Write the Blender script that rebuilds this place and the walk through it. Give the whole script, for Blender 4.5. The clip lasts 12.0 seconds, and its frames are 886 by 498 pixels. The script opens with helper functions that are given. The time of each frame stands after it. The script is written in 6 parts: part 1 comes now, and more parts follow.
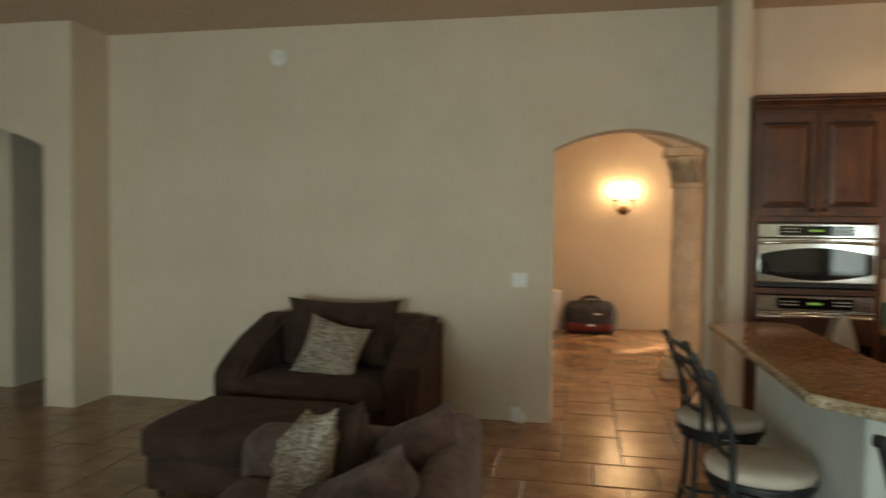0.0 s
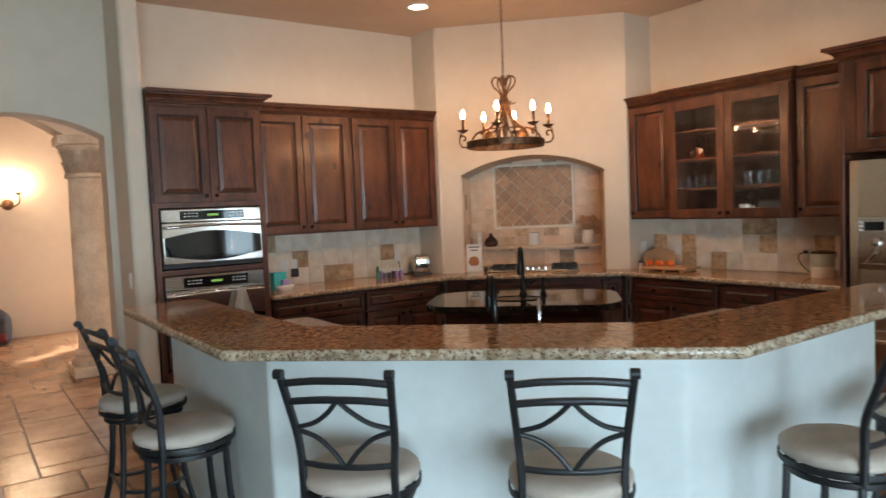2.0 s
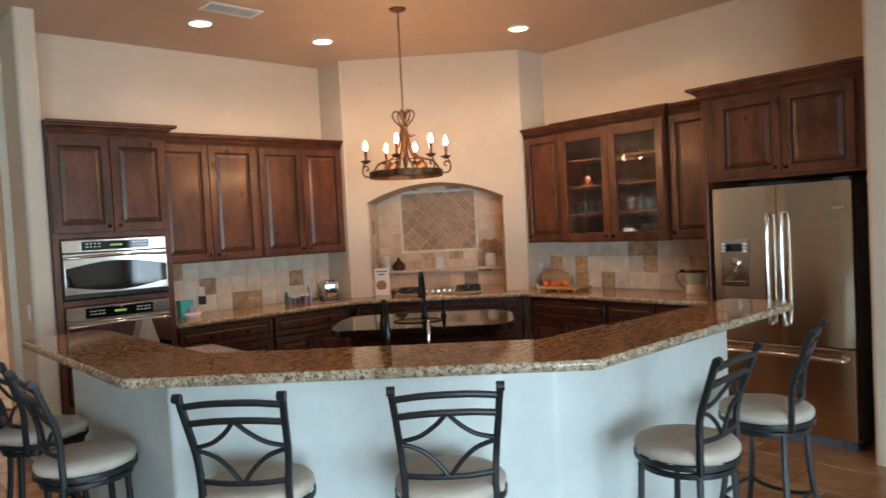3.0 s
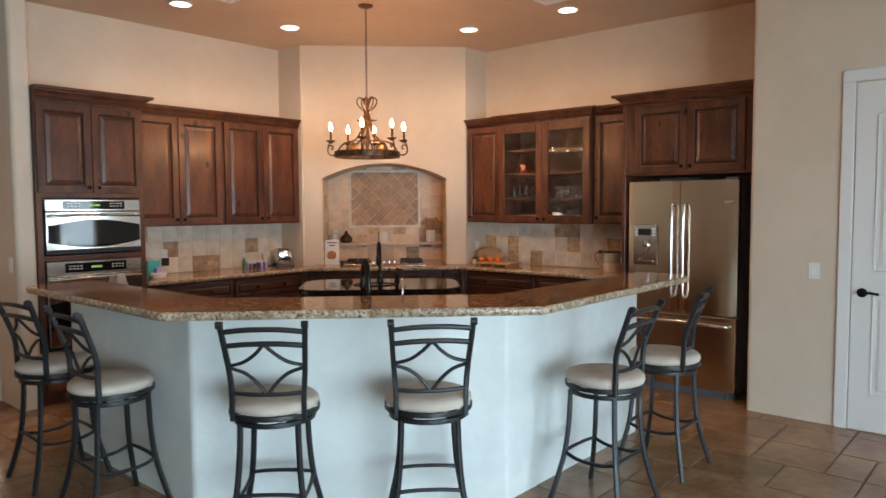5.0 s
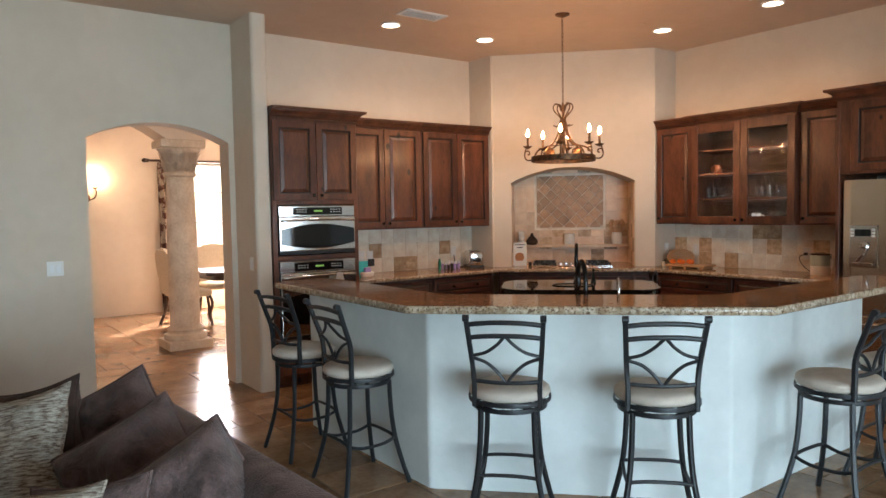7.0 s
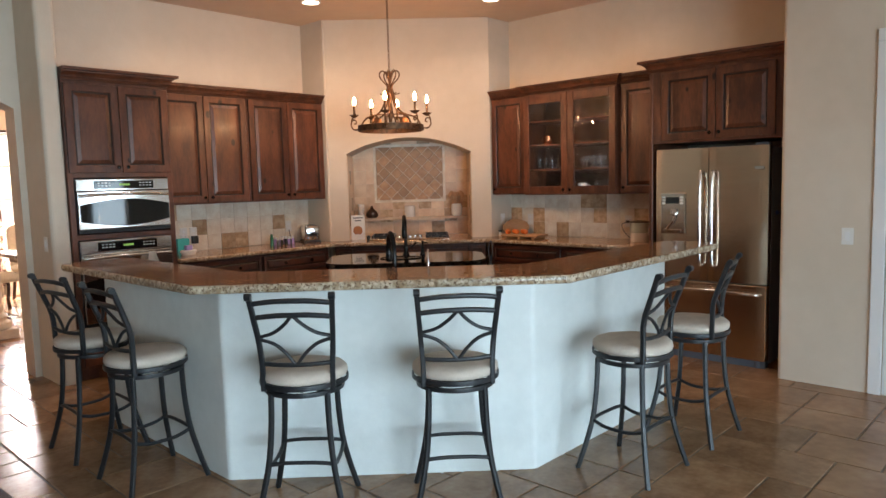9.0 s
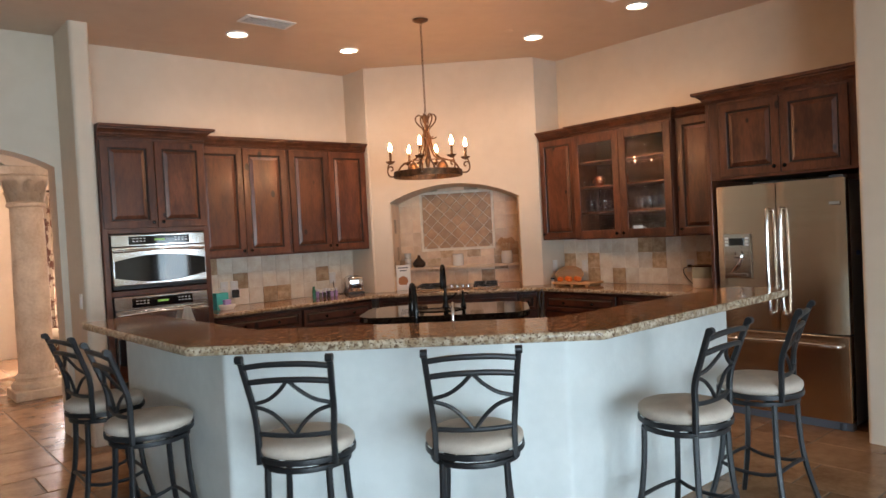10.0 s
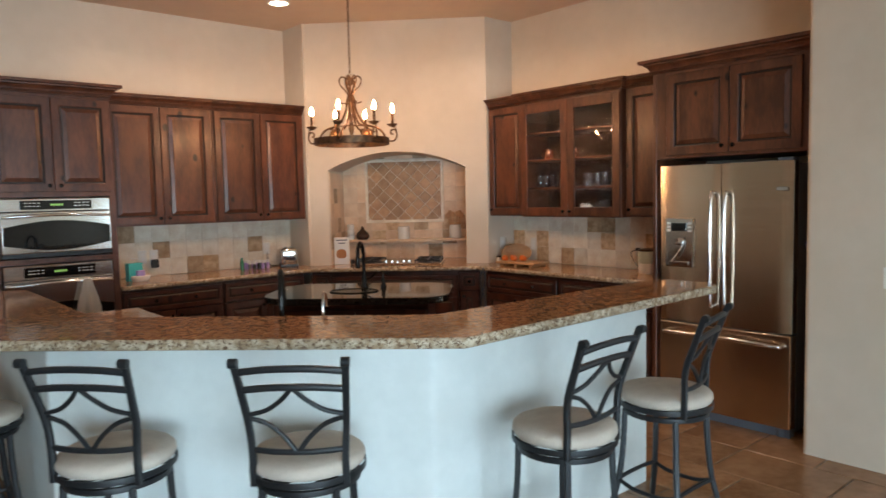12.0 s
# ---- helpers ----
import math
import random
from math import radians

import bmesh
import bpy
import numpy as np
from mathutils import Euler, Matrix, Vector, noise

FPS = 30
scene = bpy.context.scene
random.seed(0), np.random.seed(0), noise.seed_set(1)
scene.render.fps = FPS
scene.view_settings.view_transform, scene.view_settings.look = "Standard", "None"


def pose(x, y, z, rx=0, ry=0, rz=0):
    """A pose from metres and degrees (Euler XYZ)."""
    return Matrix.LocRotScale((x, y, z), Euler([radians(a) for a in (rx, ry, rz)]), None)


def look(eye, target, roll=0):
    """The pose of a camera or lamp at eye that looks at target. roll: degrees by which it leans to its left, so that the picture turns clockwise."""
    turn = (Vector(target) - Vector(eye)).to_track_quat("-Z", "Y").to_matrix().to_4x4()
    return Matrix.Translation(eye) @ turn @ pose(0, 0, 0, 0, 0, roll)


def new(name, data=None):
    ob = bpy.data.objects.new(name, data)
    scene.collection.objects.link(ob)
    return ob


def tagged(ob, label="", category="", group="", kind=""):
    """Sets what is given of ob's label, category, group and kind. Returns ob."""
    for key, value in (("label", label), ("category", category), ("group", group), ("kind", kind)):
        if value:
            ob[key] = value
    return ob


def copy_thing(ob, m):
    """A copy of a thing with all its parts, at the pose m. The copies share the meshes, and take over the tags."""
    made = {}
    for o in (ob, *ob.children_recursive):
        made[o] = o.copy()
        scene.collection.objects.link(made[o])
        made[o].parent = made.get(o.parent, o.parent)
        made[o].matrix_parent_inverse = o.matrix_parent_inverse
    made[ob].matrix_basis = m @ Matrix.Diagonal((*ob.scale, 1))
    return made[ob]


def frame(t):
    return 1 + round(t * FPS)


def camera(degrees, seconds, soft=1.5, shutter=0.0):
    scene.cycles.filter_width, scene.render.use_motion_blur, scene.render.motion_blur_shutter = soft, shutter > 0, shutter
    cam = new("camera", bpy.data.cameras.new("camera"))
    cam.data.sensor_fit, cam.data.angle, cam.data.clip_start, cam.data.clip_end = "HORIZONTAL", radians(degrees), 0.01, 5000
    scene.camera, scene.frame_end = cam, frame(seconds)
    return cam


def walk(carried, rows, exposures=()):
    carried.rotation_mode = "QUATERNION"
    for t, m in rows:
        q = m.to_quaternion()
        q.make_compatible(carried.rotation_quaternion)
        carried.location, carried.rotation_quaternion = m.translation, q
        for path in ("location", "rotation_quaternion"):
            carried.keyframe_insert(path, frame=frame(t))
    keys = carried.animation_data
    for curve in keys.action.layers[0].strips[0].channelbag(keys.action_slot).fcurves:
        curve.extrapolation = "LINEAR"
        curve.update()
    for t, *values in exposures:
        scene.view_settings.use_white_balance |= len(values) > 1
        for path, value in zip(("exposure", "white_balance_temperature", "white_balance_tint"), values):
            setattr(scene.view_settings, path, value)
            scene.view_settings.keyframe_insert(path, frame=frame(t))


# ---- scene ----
cam = camera(64.9, 12.0, shutter=0.35)
PATH = [
    (0, (-0.115, -0.411, 1.59), (-0.506, 1.549, 1.52), 0.6),
    (0.5, (-0.152, -0.37, 1.616), (0.072, 1.616, 1.525), -0.7),
    (1, (-0.208, -0.392, 1.61), (0.412, 1.507, 1.495), -0.2),
    (1.5, (-0.212, -0.433, 1.612), (0.712, 1.338, 1.517), -1.3),
    (2, (-0.181, -0.565, 1.555), (0.971, 1.066, 1.436), -2.4),
    (2.5, (-0.191, -0.727, 1.561), (1.038, 0.847, 1.463), -3.7),
    (3, (-0.24, -0.84, 1.592), (1.096, 0.647, 1.523), -3.0),
    (3.5, (-0.428, -0.937, 1.553), (1.065, 0.389, 1.45), -2.1),
    (3.7, (-0.516, -0.989, 1.555), (1.015, 0.288, 1.401), -0.2),
    (5.3, (-1.029, -1.144, 1.556), (0.442, 0.207, 1.454), -0.4),
    (5.5, (-1.086, -1.122, 1.545), (0.308, 0.309, 1.446), -1.2),
    (6, (-1.243, -1.07, 1.556), (0.007, 0.484, 1.411), -1.1),
    (6.5, (-1.341, -1.038, 1.566), (-0.116, 0.538, 1.441), -1.0),
    (7, (-1.363, -1.05, 1.557), (-0.187, 0.564, 1.447), -1.0),
    (7.5, (-1.302, -1.07, 1.561), (0.094, 0.357, 1.435), -1.0),
    (7.7, (-1.278, -1.074, 1.553), (0.185, 0.285, 1.435), -1.3),
    (9.3, (-0.851, -1.157, 1.526), (0.576, 0.23, 1.321), -2.1),
    (9.5, (-0.785, -1.121, 1.534), (0.57, 0.341, 1.369), -2.8),
    (10, (-0.52, -1.079, 1.511), (0.786, 0.435, 1.463), -3.0),
    (10.5, (-0.348, -1.025, 1.55), (0.946, 0.497, 1.473), -2.9),
    (11, (-0.143, -1.075, 1.542), (1.109, 0.482, 1.456), -1.7),
    (11.5, (0.045, -1.13, 1.575), (1.268, 0.445, 1.429), -1.9),
    (12, (0.225, -1.129, 1.574), (1.524, 0.385, 1.422), -1.3),
]
EXPOSURES = [(0.0, 1.12, 8600, 12), (0.4, 1.4, 7000, 13), (0.9, 1.6, 6550, 14), (1.5, 1.65, 6500, 17), (2.3, 1.72, 6550, 17), (3.5, 1.75, 6550, 17),
             (5.5, 1.78, 6750, 21), (6.5, 1.75, 6600, 19), (7.5, 1.7, 6600, 19), (9.5, 1.75, 6750, 22), (10.0, 1.75, 6800, 23),
             (11.0, 1.78, 6600, 20), (11.5, 1.75, 6600, 19), (12.0, 1.75, 6600, 18)]
walk(cam, [(t, look(eye, target, roll)) for t, eye, target, roll in PATH], EXPOSURES)

# ---- world, sun, window light ----
world = bpy.data.worlds.new("world")
scene.world = world
world.use_nodes = True
wn = world.node_tree.nodes
sky = wn.new("ShaderNodeTexSky")
sky.sky_type, sky.sun_disc = "NISHITA", False
sky.sun_elevation, sky.sun_rotation = radians(38), radians(41)
world.node_tree.links.new(sky.outputs[0], wn["Background"].inputs[0])
wn["Background"].inputs[1].default_value = 0.12


def lamp(name, kind, m, power, color, **more):
    data = bpy.data.lights.new(name, kind)
    data.energy, data.color = power, color
    if "size" in more and kind == "AREA":
        data.shape, data.size, data.size_y = "RECTANGLE", *more["size"]
    if "radius" in more:
        data.shadow_soft_size = more["radius"]
    if "cone" in more:
        data.spot_size, data.spot_blend = radians(more["cone"]), 0.6
    ob = new(name, data)
    ob.matrix_world = m
    return ob


sun = lamp("sun", "SUN", look((6.6, 7.5, 7.8), (0, 0, 0)), 5.0, (1.0, 0.93, 0.82))
sun.data.angle = radians(0.5)
DAY = (0.575, 0.865, 0.995)
WARM = (1.0, 0.62, 0.30)
# daylight in the openings behind the walk, and in the one beside it
for x, watts, fan in ((-1.9, 68, 165), (0.6, 27, 130)):
    lamp("window_light", "AREA", pose(x, -4.65, 1.05, 72, 0, 0), watts, DAY, size=(2.2, 1.7)).data.spread = radians(fan)
lamp("window_light", "AREA", pose(4.42, -3.50, 1.25, 90, 0, 90), 15, DAY, size=(1.55, 0.9))
lamp("window_light", "AREA", pose(2.75, 10.62, 1.45, -90, 0, 0), 130, (1.0, 0.96, 0.9), size=(1.5, 1.9))


# ---- materials ----
def mat(name, color, rough=0.6, metal=0.0, second=None, scale=6.0, mix=(0.35, 0.65), bump=0.0, bump_scale=60.0,
        stretch=(1, 1, 1), vary=0.0, emit=None, spec=None, coat=0.0, sheen=0.0):
    m = bpy.data.materials.new(name)
    m.use_nodes = True
    nt = m.node_tree
    n, l = nt.nodes, nt.links
    b = n["Principled BSDF"]
    b.inputs["Roughness"].default_value, b.inputs["Metallic"].default_value = rough, metal
    b.inputs["Base Color"].default_value = (*color, 1)
    if coat:
        b.inputs["Coat Weight"].default_value, b.inputs["Coat Roughness"].default_value = coat, 0.15
    if sheen:
        b.inputs["Sheen Weight"].default_value, b.inputs["Sheen Roughness"].default_value = sheen, 0.4
    if spec is not None:
        b.inputs["Specular IOR Level"].default_value = spec
    tc, mp = n.new("ShaderNodeTexCoord"), n.new("ShaderNodeMapping")
    mp.inputs["Scale"].default_value = stretch
    l.new(tc.outputs["Object"], mp.inputs[0])
    out = None
    if vary:
        info = n.new("ShaderNodeObjectInfo")
        off = n.new("ShaderNodeVectorMath")
        off.operation = "MULTIPLY_ADD"
        l.new(info.outputs["Random"], off.inputs[0])
        off.inputs[1].default_value = (37, 53, 71)
        l.new(tc.outputs["Object"], off.inputs[2])
        l.new(off.outputs[0], mp.inputs[0])
    if second:
        big, fine = n.new("ShaderNodeTexNoise"), n.new("ShaderNodeTexNoise")
        for node, k in ((big, scale), (fine, scale * 7)):
            node.inputs["Scale"].default_value, node.inputs["Detail"].default_value = k, 6
            l.new(mp.outputs[0], node.inputs["Vector"])
        add = n.new("ShaderNodeMath")
        add.operation = "MULTIPLY_ADD"
        l.new(fine.outputs[0], add.inputs[0])
        add.inputs[1].default_value = 0.4
        l.new(big.outputs[0], add.inputs[2])
        sub = n.new("ShaderNodeMath")
        sub.operation = "SUBTRACT"
        l.new(add.outputs[0], sub.inputs[0])
        sub.inputs[1].default_value = 0.2
        ramp = n.new("ShaderNodeValToRGB")
        ramp.color_ramp.elements[0].position, ramp.color_ramp.elements[1].position = mix
        ramp.color_ramp.elements[0].color, ramp.color_ramp.elements[1].color = (*color, 1), (*second, 1)
        l.new(sub.outputs[0], ramp.inputs[0])
        out = ramp.outputs[0]
    if vary:
        hsv = n.new("ShaderNodeHueSaturation")
        rng = n.new("ShaderNodeMapRange")
        rng.inputs["To Min"].default_value, rng.inputs["To Max"].default_value = 1 - vary, 1 + vary
        l.new(info.outputs["Random"], rng.inputs[0])
        l.new(rng.outputs[0], hsv.inputs["Value"])
        if out:
            l.new(out, hsv.inputs["Color"])
        else:
            hsv.inputs["Color"].default_value = (*color, 1)
        out = hsv.outputs[0]
    if out:
        l.new(out, b.inputs["Base Color"])
    if bump:
        bn, bp = n.new("ShaderNodeTexNoise"), n.new("ShaderNodeBump")
        bn.inputs["Scale"].default_value, bn.inputs["Detail"].default_value = bump_scale, 5
        l.new(mp.outputs[0], bn.inputs["Vector"])
        bp.inputs["Strength"].default_value, bp.inputs["Distance"].default_value = bump, 0.01
        l.new(bn.outputs[0], bp.inputs["Height"])
        l.new(bp.outputs[0], b.inputs["Normal"])
    if emit:
        b.inputs["Emission Color"].default_value, b.inputs["Emission Strength"].default_value = (*emit[0], 1), emit[1]
    return m


def granite(name, base, light, dark, rough=0.12):
    m = mat(name, base, rough, second=light, scale=34, mix=(0.42, 0.62))
    n, l = m.node_tree.nodes, m.node_tree.links
    b = n["Principled BSDF"]
    vor, tc = n.new("ShaderNodeTexVoronoi"), n.new("ShaderNodeTexCoord")
    vor.inputs["Scale"].default_value = 150
    l.new(tc.outputs["Object"], vor.inputs["Vector"])
    r = n.new("ShaderNodeValToRGB")
    r.color_ramp.elements[0].position, r.color_ramp.elements[1].position = 0.40, 0.60
    sep = n.new("ShaderNodeSeparateColor")
    l.new(vor.outputs["Color"], sep.inputs[0])
    noi = n.new("ShaderNodeTexNoise")
    noi.inputs["Scale"].default_value, noi.inputs["Detail"].default_value = 60, 8
    l.new(tc.outputs["Object"], noi.inputs["Vector"])
    mul = n.new("ShaderNodeMath")
    mul.operation = "MULTIPLY"
    l.new(sep.outputs[0], mul.inputs[0])
    l.new(noi.outputs[0], mul.inputs[1])
    l.new(mul.outputs[0], r.inputs[0])
    mx = n.new("ShaderNodeMix")
    mx.data_type = "RGBA"
    src = b.inputs["Base Color"].links[0].from_socket
    l.new(r.outputs[0], mx.inputs["Factor"])
    l.new(src, mx.inputs["A"])
    mx.inputs["B"].default_value = (*dark, 1)
    r.color_ramp.elements[0].position, r.color_ramp.elements[1].position = 0.36, 0.42
    l.new(mx.outputs["Result"], b.inputs["Base Color"])
    return m


def knotty(name, base, second, rough=0.38):
    """Stained alder: long grain, blotches, dark knots."""
    m = mat(name, base, rough, second=second, scale=2.2, mix=(0.36, 0.66), bump=0.10, bump_scale=30, stretch=(4, 4, 1.1), vary=0.16, coat=0.12)
    n, l = m.node_tree.nodes, m.node_tree.links
    b = n["Principled BSDF"]
    mp = [x for x in n if x.type == "MAPPING"][0]
    src = b.inputs["Base Color"].links[0].from_socket
    mp2, r = n.new("ShaderNodeMapping"), n.new("ShaderNodeValToRGB")
    mp2.inputs["Scale"].default_value = (8.0, 8.0, 5.0)
    l.new(mp.inputs[0].links[0].from_socket, mp2.inputs[0])
    vor, sep, size = n.new("ShaderNodeTexVoronoi"), n.new("ShaderNodeSeparateColor"), n.new("ShaderNodeMath")
    l.new(mp2.outputs[0], vor.inputs["Vector"])
    vor.inputs["Scale"].default_value = 1.0
    # knots of uneven size, in some of the cells alone
    l.new(vor.outputs["Color"], sep.inputs[0])
    size.operation = "MULTIPLY_ADD"
    l.new(sep.outputs[0], size.inputs[0])
    size.inputs[1].default_value = 0.30
    l.new(vor.outputs["Distance"], size.inputs[2])
    r.color_ramp.elements[0].position, r.color_ramp.elements[1].position = 0.15, 0.215
    r.color_ramp.elements[0].color, r.color_ramp.elements[1].color = (0.10, 0.07, 0.05, 1), (1, 1, 1, 1)
    l.new(size.outputs[0], r.inputs[0])
    mx = n.new("ShaderNodeMix")
    mx.data_type, mx.blend_type = "RGBA", "MULTIPLY"
    mx.inputs["Factor"].default_value = 1.0
    l.new(src, mx.inputs["A"])
    l.new(r.outputs[0], mx.inputs["B"])
    l.new(mx.outputs["Result"], b.inputs["Base Color"])
    return m


M_WALL = mat("wall_plaster", (0.63, 0.53, 0.42), 0.85, second=(0.68, 0.58, 0.47), scale=1.3, bump=0.10, bump_scale=35)
M_BAR = mat("bar_plaster", (0.64, 0.675, 0.655), 0.8, second=(0.72, 0.755, 0.735), scale=2.0, bump=0.12, bump_scale=30)
M_CEIL = mat("ceiling_plaster", (0.60, 0.45, 0.34), 0.9, second=(0.65, 0.50, 0.38), scale=1.1, bump=0.1, bump_scale=40)
M_GROUT = mat("grout", (0.10, 0.065, 0.04), 0.9, second=(0.16, 0.11, 0.07), scale=9)
M_TILE = mat("travertine_floor", (0.20, 0.100, 0.047), 0.22, second=(0.36, 0.212, 0.118), scale=4.5, mix=(0.3, 0.72), bump=0.10, bump_scale=22, vary=0.2)
M_TILE2 = mat("travertine_floor_far", (0.20, 0.100, 0.047), 0.22, second=(0.36, 0.212, 0.118), scale=2.2, mix=(0.3, 0.72), bump=0.10, bump_scale=22)
M_SPLASH = mat("travertine_splash", (0.70, 0.58, 0.45), 0.36, second=(0.86, 0.79, 0.67), scale=9, mix=(0.3, 0.68), bump=0.2, bump_scale=45, vary=0.09)
M_SPLASH2 = mat("travertine_brown", (0.36, 0.22, 0.115), 0.42, second=(0.56, 0.40, 0.25), scale=18, bump=0.3, bump_scale=45, vary=0.25)
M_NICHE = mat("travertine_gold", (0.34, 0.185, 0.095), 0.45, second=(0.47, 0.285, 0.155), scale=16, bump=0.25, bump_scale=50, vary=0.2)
# splash travertine with the niche's warm light put into its colour
M_SPLASH_WARMLIT = mat("travertine_warm_lit", (0.66, 0.45, 0.29), 0.36, second=(0.82, 0.63, 0.45), scale=9, mix=(0.3, 0.68), bump=0.2, bump_scale=45, vary=0.12)
M_SGROUT = mat("splash_grout", (0.70, 0.60, 0.48), 0.9, second=(0.76, 0.66, 0.53), scale=20)
M_WOOD = knotty("stained_alder", (0.062, 0.0175, 0.0075), (0.150, 0.047, 0.020), 0.40)
# alder in a darker tone, for the base cabinets and the island
M_WOODB = knotty("darker_alder", (0.038, 0.010, 0.006), (0.085, 0.025, 0.012), 0.38)
M_GLAZE = mat("dark_glaze", (0.012, 0.005, 0.003), 0.5, second=(0.03, 0.011, 0.006), scale=20)
M_WOODIN = mat("cabinet_inside", (0.035, 0.014, 0.008), 0.6, second=(0.05, 0.022, 0.012), scale=3)
M_GRAN = granite("brown_granite", (0.36, 0.165, 0.072), (0.52, 0.30, 0.155), (0.12, 0.055, 0.028), 0.09)
M_GRANEDGE = granite("chiselled_granite", (0.34, 0.235, 0.145), (0.60, 0.49, 0.36), (0.15, 0.09, 0.055), 0.25)
M_BLACKG = mat("black_granite", (0.012, 0.011, 0.010), 0.05, second=(0.03, 0.026, 0.022), scale=60)
M_STEEL = mat("brushed_steel", (0.68, 0.54, 0.41), 0.22, 1.0, second=(0.74, 0.61, 0.48), scale=2, stretch=(1, 1, 60))
M_STEELH = mat("oven_steel", (0.60, 0.59, 0.57), 0.13, 1.0, second=(0.66, 0.65, 0.63), scale=2, stretch=(1, 1, 60))
# brushed sideways: reflections are drawn out up and down
steel = M_STEEL.node_tree.nodes["Principled BSDF"]
tangent = M_STEEL.node_tree.nodes.new("ShaderNodeTangent")
tangent.direction_type, tangent.axis = "RADIAL", "Z"
M_STEEL.node_tree.links.new(tangent.outputs[0], steel.inputs["Tangent"])
steel.inputs["Anisotropic"].default_value, steel.inputs["Anisotropic Rotation"].default_value = 0.85, 0.25
M_CHROME = mat("chrome", (0.75, 0.75, 0.76), 0.1, 1.0)
M_FSIDE = mat("fridge_side_grey", (0.10, 0.11, 0.13), 0.5)
M_BLACKGL = mat("black_glass", (0.006, 0.006, 0.007), 0.04)
M_BLACKP = mat("black_plastic", (0.015, 0.015, 0.016), 0.4)
M_IRON = mat("black_iron", (0.018, 0.019, 0.021), 0.42, 0.3, bump=0.05, bump_scale=120)
M_BRONZE = mat("aged_bronze", (0.085, 0.045, 0.025), 0.45, 0.8, second=(0.20, 0.10, 0.05), scale=25, bump=0.15, bump_scale=90)
M_ORB = mat("oil_rubbed_bronze", (0.014, 0.012, 0.011), 0.25, 0.6)
M_SEAT = mat("beige_suede", (0.50, 0.42, 0.35), 0.95, second=(0.57, 0.49, 0.41), scale=12, bump=0.1, bump_scale=200)
M_VELVET = mat("brown_chenille", (0.050, 0.026, 0.022), 0.9, second=(0.165, 0.098, 0.088), scale=11, mix=(0.30, 0.72), bump=0.9, bump_scale=140, sheen=0.16)
M_VELVET2 = mat("dark_velvet", (0.028, 0.012, 0.008), 0.9, second=(0.060, 0.029, 0.019), scale=7, bump=0.4, bump_scale=160, sheen=0.03)
M_PATT = mat("woven_pattern", (0.12, 0.065, 0.045), 0.9, second=(0.55, 0.49, 0.40), scale=34, mix=(0.34, 0.64), bump=0.8, bump_scale=120, stretch=(0.45, 1.5, 4.5))
M_COLUMN = mat("carved_cantera", (0.50, 0.40, 0.30), 0.85, second=(0.66, 0.56, 0.44), scale=5, bump=0.5, bump_scale=28)
M_WHITE = mat("white_paint", (0.80, 0.80, 0.79), 0.45, bump=0.03, bump_scale=50)
M_PLATE = mat("switch_plate", (0.78, 0.76, 0.72), 0.4)
M_CERAM = mat("white_ceramic", (0.78, 0.75, 0.70), 0.25)
M_BULB = mat("lit_bulb", (1, 0.9, 0.7), 0.4, emit=((1.0, 0.56, 0.25), 140))
M_SBULB = mat("sconce_bulb", (1, 0.9, 0.7), 0.4, emit=((1.0, 0.74, 0.44), 48))
M_CAN = mat("lit_can_lens", (1, 0.95, 0.85), 0.4, emit=((1.0, 0.80, 0.55), 6))
M_CREAM = mat("cream_linen", (0.62, 0.53, 0.40), 0.9, second=(0.68, 0.59, 0.46), scale=30, bump=0.2, bump_scale=200)
M_CURT = mat("damask_curtain", (0.62, 0.54, 0.44), 0.9, second=(0.16, 0.07, 0.05), scale=7, mix=(0.49, 0.53), bump=0.1)
M_DARKW = mat("dark_table_wood", (0.035, 0.018, 0.012), 0.25, second=(0.06, 0.03, 0.02), scale=5, stretch=(1, 8, 8))
M_TEAL = mat("teal_card", (0.05, 0.48, 0.46), 0.6)
M_LILAC = mat("lilac_plastic", (0.40, 0.30, 0.62), 0.4)
M_ORANGE = mat("orange_peel", (0.80, 0.17, 0.02), 0.45, bump=0.2, bump_scale=300)
M_BOARD = mat("board_wood", (0.42, 0.22, 0.10), 0.5, second=(0.52, 0.30, 0.15), scale=5, stretch=(1, 9, 9))
M_COPPER = mat("copper", (0.75, 0.28, 0.14), 0.2, 1.0)
M_BAG = mat("black_nylon", (0.02, 0.02, 0.022), 0.7, second=(0.04, 0.04, 0.045), scale=12, bump=0.3, bump_scale=60)
M_RED = mat("dark_red_nylon", (0.14, 0.012, 0.014), 0.7)
M_GREEN = mat("sage_glaze", (0.36, 0.40, 0.34), 0.3, second=(0.42, 0.45, 0.38), scale=10)
M_PLACARD = mat("printed_card", (0.75, 0.74, 0.70), 0.5)
M_GROUND = mat("dry_ground", (0.30, 0.23, 0.16), 0.95, second=(0.40, 0.32, 0.23), scale=0.6, bump=0.4, bump_scale=6)
M_LCD = mat("lit_digits", (0.1, 0.3, 0.05), 0.4, emit=((0.5, 0.9, 0.2), 0.12))


